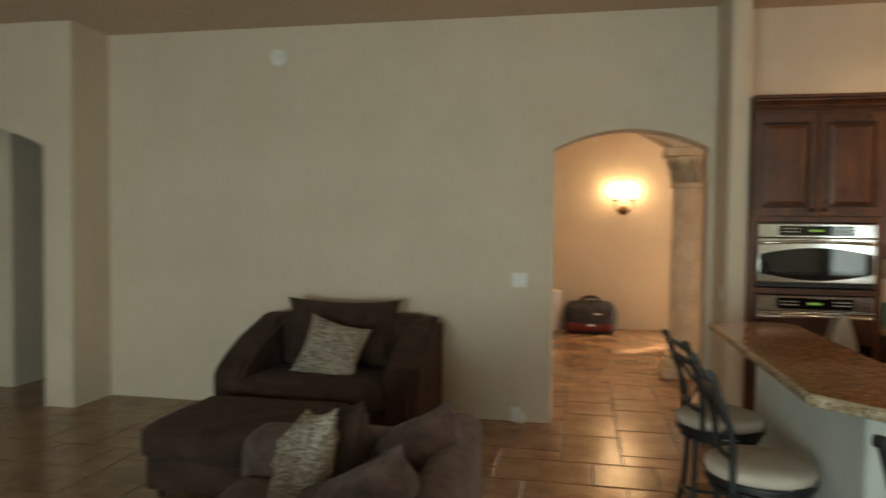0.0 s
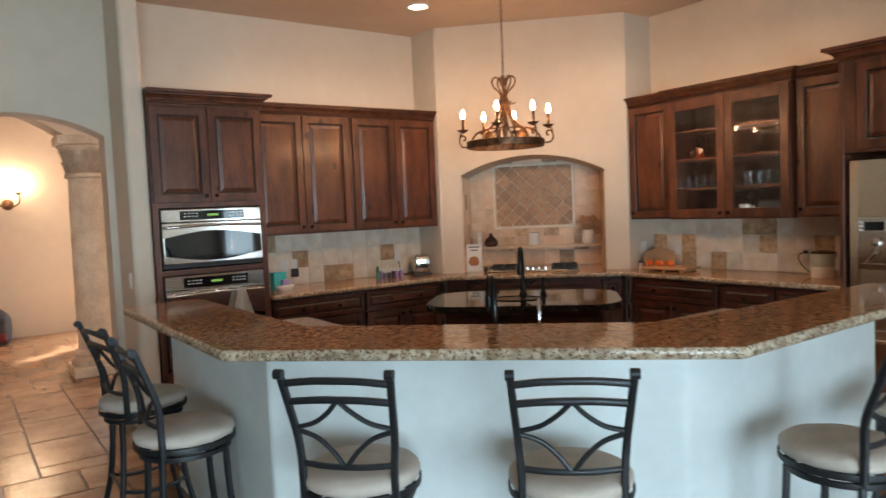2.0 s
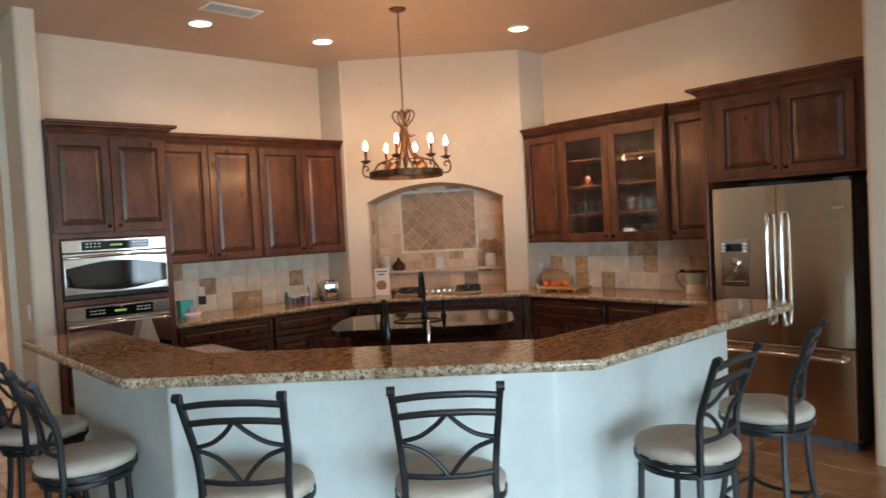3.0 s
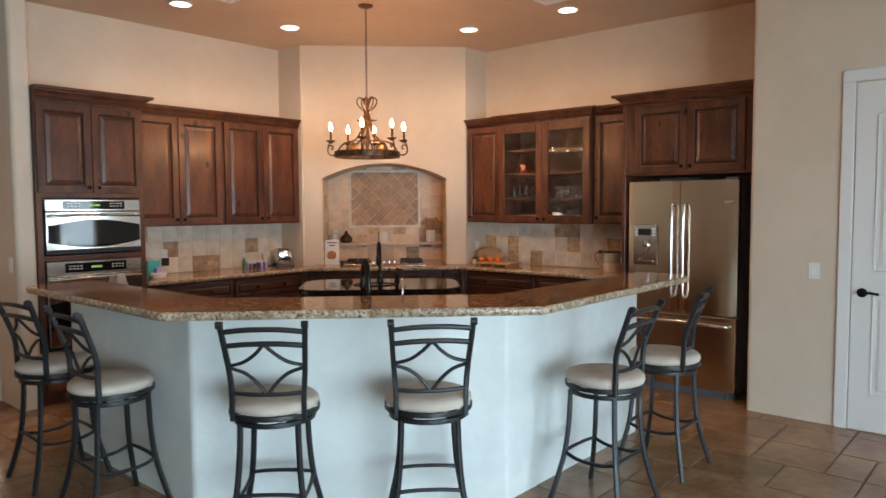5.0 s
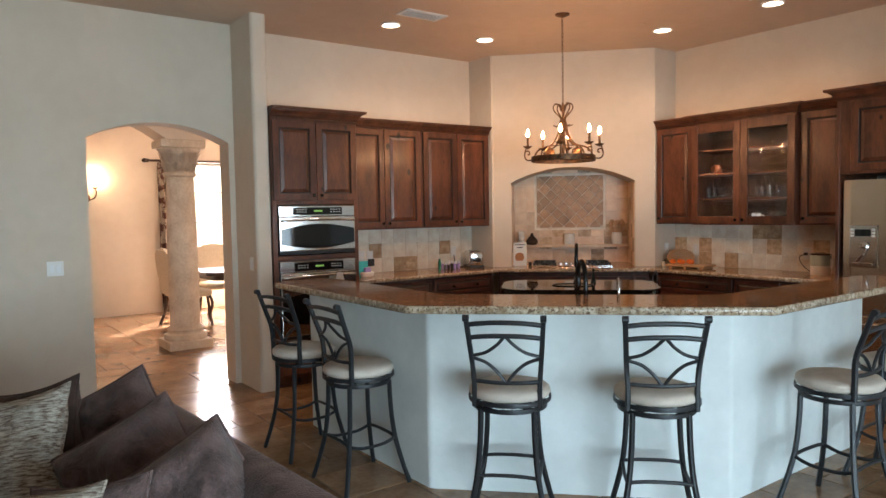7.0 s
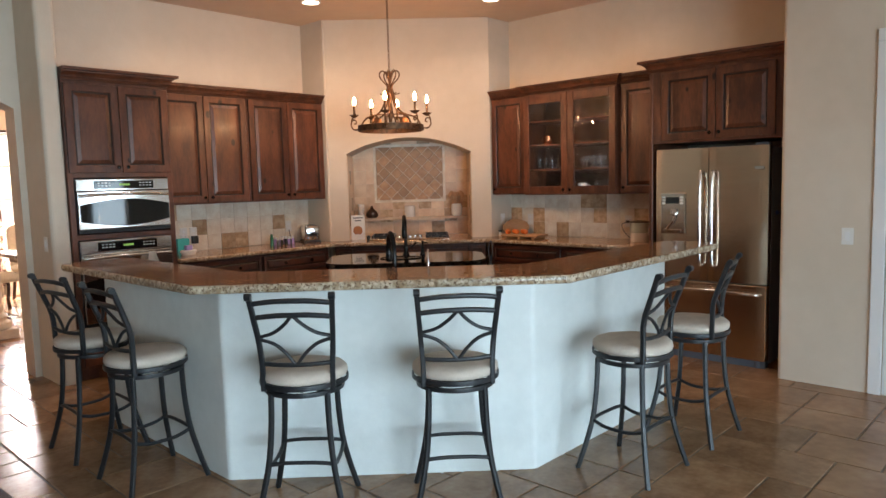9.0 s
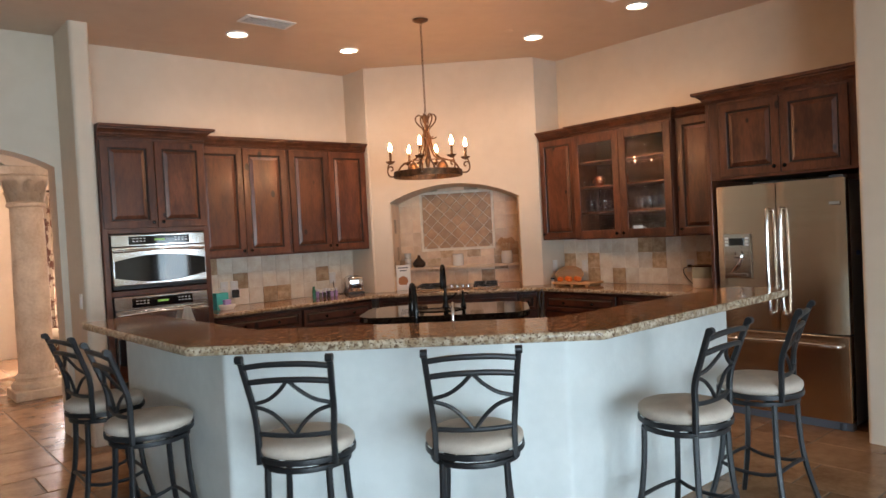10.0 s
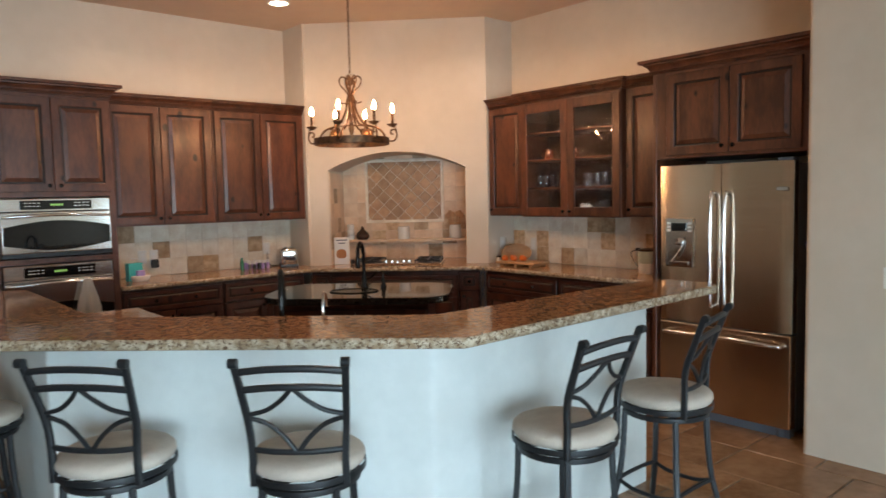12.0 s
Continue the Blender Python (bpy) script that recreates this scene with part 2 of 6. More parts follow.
def glass(name, rough=0.0, bumpy=0.0, tint=(1, 1, 1)):
    m = bpy.data.materials.new(name)
    m.use_nodes = True
    n, l = m.node_tree.nodes, m.node_tree.links
    b = n["Principled BSDF"]
    b.inputs["Base Color"].default_value = (*tint, 1)
    b.inputs["Transmission Weight"].default_value = 1.0
    b.inputs["Roughness"].default_value, b.inputs["IOR"].default_value = rough, 1.45
    if bumpy:
        seed, bp = n.new("ShaderNodeTexVoronoi"), n.new("ShaderNodeBump")
        tc, r = n.new("ShaderNodeTexCoord"), n.new("ShaderNodeMapRange")
        seed.inputs["Scale"].default_value = 95
        l.new(tc.outputs["Object"], seed.inputs["Vector"])
        r.interpolation_type = "SMOOTHSTEP"
        r.inputs["From Min"].default_value, r.inputs["From Max"].default_value = 0.0, 0.42
        r.inputs["To Min"].default_value, r.inputs["To Max"].default_value = 1.0, 0.0
        l.new(seed.outputs["Distance"], r.inputs[0])
        bp.inputs["Strength"].default_value, bp.inputs["Distance"].default_value = bumpy, 0.004
        l.new(r.outputs[0], bp.inputs["Height"])
        l.new(bp.outputs[0], b.inputs["Normal"])
    return m


M_GLASS = glass("clear_glass")
M_SEEDY = glass("seeded_glass", 0.0, 0.30)


# ---- mesh helpers ----
def link(name, bm, material, parent=None, smooth=False):
    me = bpy.data.meshes.new(name)
    bmesh.ops.recalc_face_normals(bm, faces=bm.faces)
    bm.to_mesh(me)
    bm.free()
    for mt in material if isinstance(material, (list, tuple)) else [material]:
        me.materials.append(mt)
    if smooth:
        for p in me.polygons:
            p.use_smooth = True
        me.set_sharp_from_angle(angle=radians(42))
    ob = new(name, me)
    ob.parent = parent
    return ob


def part(name, bm, material, parent, label="", smooth=False):
    return tagged(link(name, bm, material, parent, smooth), label)


def thing(name, m, label, category, group=""):
    ob = new(name)
    ob.empty_display_size = 0.1
    ob.matrix_basis = m
    return tagged(ob, label, category, group)


def structure(ob, label="", category=""):
    return tagged(ob, label, category, "", "structure")


def add_box(bm, lo, hi, bevel=0.0, seg=2):
    (x0, y0, z0), (x1, y1, z1) = lo, hi
    v = [bm.verts.new(p) for p in ((x0, y0, z0), (x1, y0, z0), (x1, y1, z0), (x0, y1, z0), (x0, y0, z1), (x1, y0, z1), (x1, y1, z1), (x0, y1, z1))]
    f = [bm.faces.new([v[i] for i in q]) for q in ((3, 2, 1, 0), (4, 5, 6, 7), (0, 1, 5, 4), (1, 2, 6, 5), (2, 3, 7, 6), (3, 0, 4, 7))]
    if bevel:
        bmesh.ops.bevel(bm, geom=list({e for g in f for e in g.edges}), offset=bevel, segments=seg, affect="EDGES", profile=0.5)
    return bm


def box(lo, hi, bevel=0.0, seg=2):
    return add_box(bmesh.new(), lo, hi, bevel, seg)


def add_prism(bm, outline, z0, z1, bevel=0.0, seg=2, top_only=False, round_up=0.0):
    lowv = [bm.verts.new((x, y, z0)) for x, y in outline]
    topv = [bm.verts.new((x, y, z1)) for x, y in outline]
    n = len(outline)
    fl, ft = bm.faces.new(lowv[::-1]), bm.faces.new(topv)
    sides = [bm.faces.new((lowv[i], lowv[(i + 1) % n], topv[(i + 1) % n], topv[i])) for i in range(n)]
    if bevel:
        ed = set(ft.edges) | (set() if top_only else set(fl.edges))
        bmesh.ops.bevel(bm, geom=list(ed), offset=bevel, segments=seg, affect="EDGES", profile=0.5)
    return bm


def prism(outline, z0, z1, bevel=0.0, seg=2, top_only=False):
    return add_prism(bmesh.new(), outline, z0, z1, bevel, seg, top_only)


def rounded(points, radii, n=6):
    """A polygon's outline with its corners rounded."""
    out = []
    for i, (p, r) in enumerate(zip(points, radii)):
        p, a, b = Vector(p), Vector(points[i - 1]), Vector(points[(i + 1) % len(points)])
        if not r:
            out.append(tuple(p))
            continue
        u, w = (a - p).normalized(), (b - p).normalized()
        ang = u.angle(w)
        d = r / math.tan(ang / 2)
        c = p + (u + w).normalized() * (r / math.sin(ang / 2))
        s, e = p + u * d - c, p + w * d - c
        for k in range(n + 1):
            f = k / n
            q = (s.normalized() * math.sin((1 - f) * (math.pi - ang)) + e.normalized() * math.sin(f * (math.pi - ang))) / math.sin(math.pi - ang)
            out.append(tuple(c + q.normalized() * r))
    return out


def add_tube(bm, pts, r, seg=8, closed=False, radii=None):
    pts = [Vector(p) for p in pts]
    rings, n = [], len(pts)
    up = None
    for i, p in enumerate(pts):
        a = pts[i - 1] if (i or closed) else p
        b = pts[(i + 1) % n] if (i < n - 1 or closed) else p
        t = (b - a).normalized()
        if up is None:
            up = t.orthogonal().normalized()
        up = (up - t * up.dot(t))
        up = up.normalized() if up.length > 1e-6 else t.orthogonal().normalized()
        side = t.cross(up)
        rr = radii[i] if radii else r
        rings.append([bm.verts.new(p + (up * math.cos(2 * math.pi * k / seg) + side * math.sin(2 * math.pi * k / seg)) * rr) for k in range(seg)])
    for i in range(n if closed else n - 1):
        a, b = rings[i], rings[(i + 1) % n]
        for k in range(seg):
            bm.faces.new((a[k], a[(k + 1) % seg], b[(k + 1) % seg], b[k]))
    if not closed:
        bm.faces.new(rings[0][::-1])
        bm.faces.new(rings[-1])
    return bm


def tube(pts, r, seg=8, closed=False, radii=None):
    return add_tube(bmesh.new(), pts, r, seg, closed, radii)


def add_lathe(bm, profile, seg=24, at=(0, 0, 0), squash=(1, 1), flute=0.0, flutes=0):
    rings = []
    for r, z in profile:
        ring = []
        for k in range(seg):
            a = 2 * math.pi * k / seg
            q = r * (1 + flute * math.cos(flutes * a)) if flutes else r
            ring.append(bm.verts.new((at[0] + q * math.cos(a) * squash[0], at[1] + q * math.sin(a) * squash[1], at[2] + z)))
        rings.append(ring)
    for a, b in zip(rings, rings[1:]):
        for k in range(seg):
            bm.faces.new((a[k], a[(k + 1) % seg], b[(k + 1) % seg], b[k]))
    bm.faces.new(rings[0][::-1])
    bm.faces.new(rings[-1])
    return bm


def lathe(profile, seg=24, at=(0, 0, 0), squash=(1, 1), flute=0.0, flutes=0):
    return add_lathe(bmesh.new(), profile, seg, at, squash, flute, flutes)


def curve(points, n=8):
    """A smooth line through the points."""
    pts = [Vector(p) for p in points]
    out = []
    for i in range(len(pts) - 1):
        p0, p1, p2, p3 = pts[max(i - 1, 0)], pts[i], pts[i + 1], pts[min(i + 2, len(pts) - 1)]
        for k in range(n):
            f = k / n
            out.append(0.5 * (2 * p1 + (p2 - p0) * f + (2 * p0 - 5 * p1 + 4 * p2 - p3) * f * f + (3 * p1 - p0 - 3 * p2 + p3) * f ** 3))
    out.append(pts[-1])
    return out


def pillow(w, h, d, seed=0, n=16, wrinkle=0.012, ears=0.12, soft=0.0):
    """A stuffed cushion standing in the xz plane: full in the middle, thin at the seams, with pointed corners."""
    bm = bmesh.new()
    grid = {}
    for side in (0, 1):
        for i in range(n + 1):
            for j in range(n + 1):
                u, v = 2 * i / n - 1, 2 * j / n - 1
                edge = abs(u) == 1 or abs(v) == 1
                if side and edge:
                    grid[1, i, j] = grid[0, i, j]
                    continue
                round_ = 1 - soft * (u * v) ** 4
                pin = (1 - ears * (1 - u * u) * (abs(v) ** 3)) * round_
                pin2 = (1 - ears * (1 - v * v) * (abs(u) ** 3)) * round_
                puff = ((1 - u ** 4) * (1 - v ** 4)) ** 0.72
                wr = noise.noise(Vector((u * 2.2 + seed * 7.1, v * 2.2, seed * 3.3 + side * 5))) * wrinkle * (0.4 + puff)
                wr += noise.noise(Vector((u * 7 + seed * 2.7, v * 5, seed + side * 9))) * wrinkle * 0.4 * (0.2 + puff)
                rim = max(abs(u), abs(v))
                fold = math.sin(14 * (u if abs(v) > abs(u) else v) + seed * 1.7 + 2.5 * noise.noise(Vector((u, v, seed * 1.3))))
                wr += fold * wrinkle * 0.22 * rim ** 2 * (1 - rim ** 6)
                y = (d / 2 * puff + wr) * (1 if side else -1)
                grid[side, i, j] = bm.verts.new((u * w / 2 * pin2, y, v * h / 2 * pin + h / 2))
    for side in (0, 1):
        for i in range(n):
            for j in range(n):
                q = [grid[side, i, j], grid[side, i + 1, j], grid[side, i + 1, j + 1], grid[side, i, j + 1]]
                bm.faces.new(q if side == 0 else q[::-1])
    return bm


def seam(w, h, r=0.0055, n=20, ears=0.12, soft=0.0):
    """The piped seam round a cushion of that size."""
    edge = []
    for k in range(4 * n):
        f = (k % n) / n * 2 - 1
        u, v = ((f, -1), (1, f), (-f, 1), (-1, -f))[k // n]
        round_ = 1 - soft * (u * v) ** 4
        pin, pin2 = (1 - ears * (1 - u * u) * abs(v) ** 3) * round_, (1 - ears * (1 - v * v) * abs(u) ** 3) * round_
        edge.append((u * w / 2 * pin2, 0, v * h / 2 * pin + h / 2))
    return tube(edge, r, 6, True)


def soft_box(lo, hi, r, seg=4, puff=0.0, seed=0):
    bm = box(lo, hi, r, seg)
    bmesh.ops.subdivide_edges(bm, edges=[e for e in bm.edges if e.calc_length() > 0.15], cuts=5, use_grid_fill=True)
    c, h = (Vector(lo) + Vector(hi)) / 2, (Vector(hi) - Vector(lo)) / 2
    for v in bm.verts:
        q = v.co - c
        f = Vector([1 - min(1, abs(q[k]) / h[k]) ** 2 for k in range(3)])
        nrm = Vector([q[k] / h[k] if abs(q[k]) > 0.93 * h[k] else 0 for k in range(3)])
        v.co += Vector((nrm.x * f.y * f.z, nrm.y * f.x * f.z, nrm.z * f.x * f.y)) * puff
        v.co += Vector((0, 0, 1)) * noise.noise(v.co * 4 + Vector((seed, 0, 0))) * puff * 0.35
    return bm


# ---- large structure ----
CEIL = 3.262
floor = structure(link("floor", box((-7.2, -4.9, -0.12), (6.4, 11.0, -0.005)), M_GROUT), "travertine tile floor with dark joints in mixed sizes", "floor")
ground = structure(link("ground", box((-900, -900, -0.6), (900, 900, -0.25)), M_GROUND), "dry open ground outside the house", "ground")
ceiling = structure(link("ceiling", box((-7.2, -4.9, CEIL), (6.4, 11.0, CEIL + 0.2)), M_CEIL), "tan plaster ceiling", "ceiling")


def arch_line(u0, u1, spring, rise, n=16):
    """A segmental arch from (u0, spring) to (u1, spring)."""
    half = (u1 - u0) / 2
    r = (half * half + rise * rise) / (2 * rise)
    mid, low = (u0 + u1) / 2, spring + rise - r
    a = math.asin(half / r)
    return [(mid + r * math.sin(-a + 2 * a * k / n), low + r * math.cos(-a + 2 * a * k / n)) for k in range(n + 1)]


def wall(name, a, b, thick, openings=(), label="", z1=CEIL, z0=-0.02, material=None):
    """A wall from a to b, thick to the left of that way. Openings: (u0, u1, bottom, top, rise) along it."""
    a, b = Vector(a), Vector(b)
    length, along = (b - a).length, (b - a).normalized()
    m = Matrix.Translation((a.x, a.y, 0)) @ Matrix.Rotation(math.atan2(along.y, along.x), 4, "Z")
    bm = bmesh.new()
    u = 0.0
    for u0, u1, low, top, rise in sorted(openings):
        if u0 > u:
            add_box(bm, (u, 0, z0), (u0, thick, z1))
        if low > 0:
            add_box(bm, (u0, 0, z0), (u1, thick, low))
        if rise:
            line = arch_line(u0, u1, top, rise)
            prof = line + [(u1, z1), (u0, z1)]
            f = [bm.verts.new((x, 0, z)) for x, z in prof]
            g = [bm.verts.new((x, thick, z)) for x, z in prof]
            bm.faces.new(f[::-1])
            bm.faces.new(g)
            for i in range(len(prof)):
                k = (i + 1) % len(prof)
                bm.faces.new((f[i], f[k], g[k], g[i]))
        elif top < z1:
            add_box(bm, (u0, 0, top), (u1, thick, z1))
        u = u1
    if u < length:
        add_box(bm, (u, 0, z0), (length, thick, z1))
    ob = link(name, bm, material or M_WALL)
    ob.matrix_basis = m
    return structure(ob, label or "cream plaster wall", "wall")


ARCH_Y = 5.215
wall("wall_living", (-4.33, ARCH_Y), (0.87, ARCH_Y), 0.24, [(-0.345 + 4.33, 0.82 + 4.33, 0, 2.20, 0.15)], "cream plaster wall with an arched opening")
wall("wall_kitchen", (0.87, 5.33), (3.70, 5.33), 0.2)
wall("wall_right", (5.33, 3.72), (5.33, 0.3), 0.2)
# wing wall beside the ovens and the return at the refrigerator
WING = rounded([(0.87, 5.215), (0.87, 4.73), (1.012, 4.73), (1.012, 5.33)], [0, 0.03, 0.03, 0], 4)
structure(link("wall_wing", prism(WING, -0.02, CEIL), M_WALL), "cream plaster wing wall with rounded edges", "wall")
structure(link("wall_return", prism(rounded([(4.455, -2.5), (5.33, -2.5), (5.33, 0.565), (4.455, 0.565)], [0, 0, 0, 0.03], 4), -0.02, CEIL), M_WALL), "cream plaster wall with rounded corner", "wall")

# diagonal corner with the arched cooking niche, in a frame whose y runs into the corner
DIAG = Matrix.Translation((4.335, 4.335, 0)) @ Matrix.Rotation(radians(-45), 4, "Z")
NICHE, DEEP, SPRING, RISE = 0.675, 0.66, 1.85, 0.165
half = 0.885
bm = bmesh.new()
add_box(bm, (-half, 0, -0.02), (-NICHE, DEEP, CEIL))
add_box(bm, (NICHE, 0, -0.02), (half, DEEP, CEIL))
prof = arch_line(-NICHE, NICHE, SPRING, RISE) + [(NICHE, CEIL), (-NICHE, CEIL)]
f = [bm.verts.new((x, 0, z)) for x, z in prof]
g = [bm.verts.new((x, DEEP, z)) for x, z in prof]
bm.faces.new(f[::-1])
bm.faces.new(g)
for i in range(len(prof)):
    k = (i + 1) % len(prof)
    bm.faces.new((f[i], f[k], g[k], g[i]))
add_box(bm, (-half, DEEP + 0.003, -0.02), (half, DEEP + 0.15, CEIL))
diag_wall = structure(link("wall_diagonal", bm, M_WALL), "cream plaster corner wall with an arched cooking niche", "wall")
diag_wall.matrix_basis = DIAG
# the two short returns beside it
structure(link("wall_nook_a", box((3.70, 4.945, -0.02), (3.85, 5.53, CEIL)), M_WALL), "", "wall")
structure(link("wall_nook_b", box((4.96, 3.715, -0.02), (5.53, 3.86, CEIL)), M_WALL), "", "wall")

# far left: wall with an arched doorway and the passage behind it
wall("wall_left_return", (-4.33, 4.98), (-4.33, 5.455), 0.24)
wall("wall_left_arch", (-7.0, 4.74), (-4.33, 4.74), 0.24, [(0.9, 2.39, 0, 2.22, 0.18)], "cream plaster wall with an arched doorway")
structure(link("wall_passage", box((-7.0, 5.25, -0.02), (-5.4, 7.0, CEIL)), M_WALL), "", "wall")
structure(link("wall_passage_end", box((-5.4, 6.8, -0.02), (-2.6, 7.0, CEIL)), M_WALL), "", "wall")

# the shell around and behind the walk, with its openings
wall("wall_back", (4.45, -4.7), (-7.2, -4.7), 0.2, [(2.7, 5.0, 0.15, 2.5, 0), (5.2, 7.5, 0.15, 2.5, 0)], "cream plaster wall with large windows")
wall("wall_west", (-7.0, -4.7), (-7.0, 7.0), 0.2)
wall("wall_side", (4.455, -4.7), (4.455, -2.5), -0.2, [(0.35, 2.05, 0.78, 1.72, 0)], "cream plaster wall with a small window")
# hall and dining room
HALL_Y = 10.7
wall("wall_dining", (-2.6, HALL_Y), (6.2, HALL_Y), 0.2, [(4.5, 6.2, 0.45, 2.42, 0)], "cream plaster wall with a bright window")
wall("wall_hall_left", (-2.4, 5.455), (-2.4, HALL_Y), 0.2)
wall("wall_dining_right", (6.2, 5.4), (6.2, HALL_Y), 0.2)
wall("wall_dining_back", (6.4, 5.55), (3.7, 5.55), -0.15)
COL = (0.99, 7.40)
wall("wall_arcade", (-2.4, 7.2), (6.0, 7.2), 0.42, [(0.5, 3.2, 0, 2.425, 0.42), (3.64, 6.34, 0, 2.425, 0.42)], "plaster arcade above a stone column", z0=2.425)


# ---- bar ----
S2 = math.sqrt(2)
bar_wall = [(0.82, 3.62), (0.82, 2.11), (1.96, 0.97), (3.47, 0.97), (3.47, 1.13), (2.026, 1.13), (0.98, 2.176), (0.98, 3.62)]
structure(link("wall_bar", prism(rounded(bar_wall, [0.02, 0.05, 0.05, 0.03, 0.02, 0, 0, 0.02], 4), -0.02, 1.019), M_BAR), "pale plastered bar wall in three straight runs", "wall")
outline = rounded([(0.59, 3.70), (0.60, 1.985), (1.89, 0.70), (3.82, 0.725), (3.82, 1.13), (2.14, 1.165), (1.06, 2.245), (1.04, 3.79)],
                  [0.03, 0.03, 0.03, 0.10, 0.10, 0.02, 0.02, 0.12], 6)
bar_top = thing("bar_countertop", pose(0, 0, 0), "polished brown granite bar top with chiselled edge", "countertop")


def slab(outline, z0, z1, parent, name="slab", material=None, edge=None):
    """A stone slab with a rough, uneven edge in its own tone."""
    bm = bmesh.new()
    pts = []
    n = len(outline)
    for i in range(n):
        a, b = Vector(outline[i]), Vector(outline[(i + 1) % n])
        k = max(1, int((b - a).length / 0.025))
        pts += [a + (b - a) * (j / k) for j in range(k)]
    rings = []
    for z, w, inset in ((z1, 0.0, 0.006), (z1 - 0.006, 0.004, 0.0), ((z0 + z1) / 2, 0.009, 0.0), (z0 + 0.004, 0.006, 0.002), (z0, 0.0, 0.008)):
        ring = []
        for i, p in enumerate(pts):
            t = (pts[(i + 1) % len(pts)] - pts[i - 1]).normalized()
            nrm = Vector((t.y, -t.x))
            d = w * noise.noise(Vector((p.x * 30, p.y * 30, z * 40))) - inset
            ring.append(bm.verts.new((p.x + nrm.x * d, p.y + nrm.y * d, z)))
        rings.append(ring)
    m = len(pts)
    top = bm.faces.new(rings[0])
    bm.faces.new(rings[-1][::-1])
    for a, b in zip(rings, rings[1:]):
        for k in range(m):
            bm.faces.new((a[k], a[(k + 1) % m], b[(k + 1) % m], b[k])).material_index = 1
    for q in bm.faces:
        q.smooth = q.material_index == 1
    return part(name, bm, [material or M_GRAN, edge or M_GRANEDGE], parent)


slab(outline, 1.022, 1.064, bar_top)


# ---- cabinets: every unit in a frame that faces -y ----
def panel(w, h, steps, thick=0.02, glaze=(4, 5, 6)):
    """A raised panel door or drawer front: w wide, h high, its back at y = 0, its face at -thick. Dark glaze lies in the grooves."""
    bm = bmesh.new()
    rings = []
    for inset, depth in [(0, 0), *[(a, thick - d) for a, d in steps]]:
        rings.append([bm.verts.new(p) for p in ((inset, -depth, inset), (w - inset, -depth, inset), (w - inset, -depth, h - inset), (inset, -depth, h - inset))])
    bm.faces.new(rings[0][::-1])
    for i, (a, b) in enumerate(zip(rings, rings[1:])):
        for k in range(4):
            bm.faces.new((a[k], a[(k + 1) % 4], b[(k + 1) % 4], b[k])).material_index = int(i == 0 or i in glaze)
    bm.faces.new(rings[-1])
    return bm


RAISED = [(0.0, 0.004), (0.003, 0.0), (0.056, 0.0), (0.060, 0.004), (0.064, 0.004), (0.067, 0.012), (0.074, 0.012), (0.098, 0.003), (0.101, 0.0015)]
SMALL = [(0.0, 0.004), (0.003, 0.0), (0.030, 0.0), (0.034, 0.008), (0.040, 0.009), (0.054, 0.002)]


def knob(parent, x, z, y=-0.02):
    ob = part("knob", lathe([(0.006, 0), (0.005, 0.012), (0.013, 0.018), (0.015, 0.024), (0.011, 0.030), (0.003, 0.032)], 12), M_ORB, parent, "dark bronze round knob", True)
    ob.matrix_basis = pose(x, y, z, 90, 0, 0)
    return ob


def door(parent, x, z, w, h, knob_at=None, y=0.0, steps=RAISED, name="door", material=None):
    d = part(name, panel(w - 0.004, h - 0.004, steps), [material or M_WOOD, M_GLAZE], parent)
    d.matrix_basis = pose(x + 0.002, y, z + 0.002)
    if knob_at:
        knob(d, *knob_at)
    return d


def crown(parent, x0, x1, front, back, z, left=True, right=True, height=0.085, out=0.06):
    """A stepped crown moulding round the front and the free ends, with a rope bead under it."""
    prof = [(0.0, 0.0), (0.008, 0.002), (0.008, 0.018), (0.014, 0.022), (0.018, 0.034), (0.032, 0.052), (0.046, 0.060), (0.048, 0.070), (out, 0.074), (out, height), (0.0, height)]
    bm = bmesh.new()
    rings = []
    for o, dz in prof:
        ol, orr = (o if left else 0), (o if right else 0)
        rings.append([bm.verts.new(p) for p in ((x0 - ol, back, z + dz), (x0 - ol, front - o, z + dz), (x1 + orr, front - o, z + dz), (x1 + orr, back, z + dz))])
    for a, b in zip(rings, rings[1:]):
        for k in range(3):
            bm.faces.new((a[k], a[k + 1], b[k + 1], b[k]))
    bm.faces.new(rings[-1])
    part("crown", bm, M_WOOD, parent, "stepped wooden crown moulding")
    bm = bmesh.new()
    n = int((x1 - x0) / 0.016)
    for i in range(n):
        x = x0 + (x1 - x0) * i / n
        add_tube(bm, [(x, front - 0.010, z + 0.004), (x + 0.013, front - 0.013, z + 0.018)], 0.0045, 5)
    part("rope_bead", bm, M_WOOD, parent)


def upper(m, w, z0, z1, depth, doors, label, left=True, right=True, name="wall_cabinet", height=0.085):
    """A wall cabinet whose back is at y = 0 and whose face is at -depth."""
    c = thing(name, m, label, "cabinet", "kitchen wall cabinets")
    part("body", box((0, -depth, z0), (w, -0.002, z1), 0.003), M_WOOD, c)
    dw = (w - 0.03) / doors
    for i in range(doors):
        inner = 0.035 if (i % 2 or doors == 1) else dw - 0.04
        door(c, 0.015 + i * dw, z0 + 0.012, dw, z1 - z0 - 0.03, (inner, 0.045), -depth)
    crown(c, 0, w, -depth - 0.004, -0.002, z1 - 0.01, left, right, height)
    return c


def at_left(x, y=5.327):
    return pose(x, y, 0)


def at_right(y, x=5.327):
    return pose(x, y, 0, 0, 0, -90)


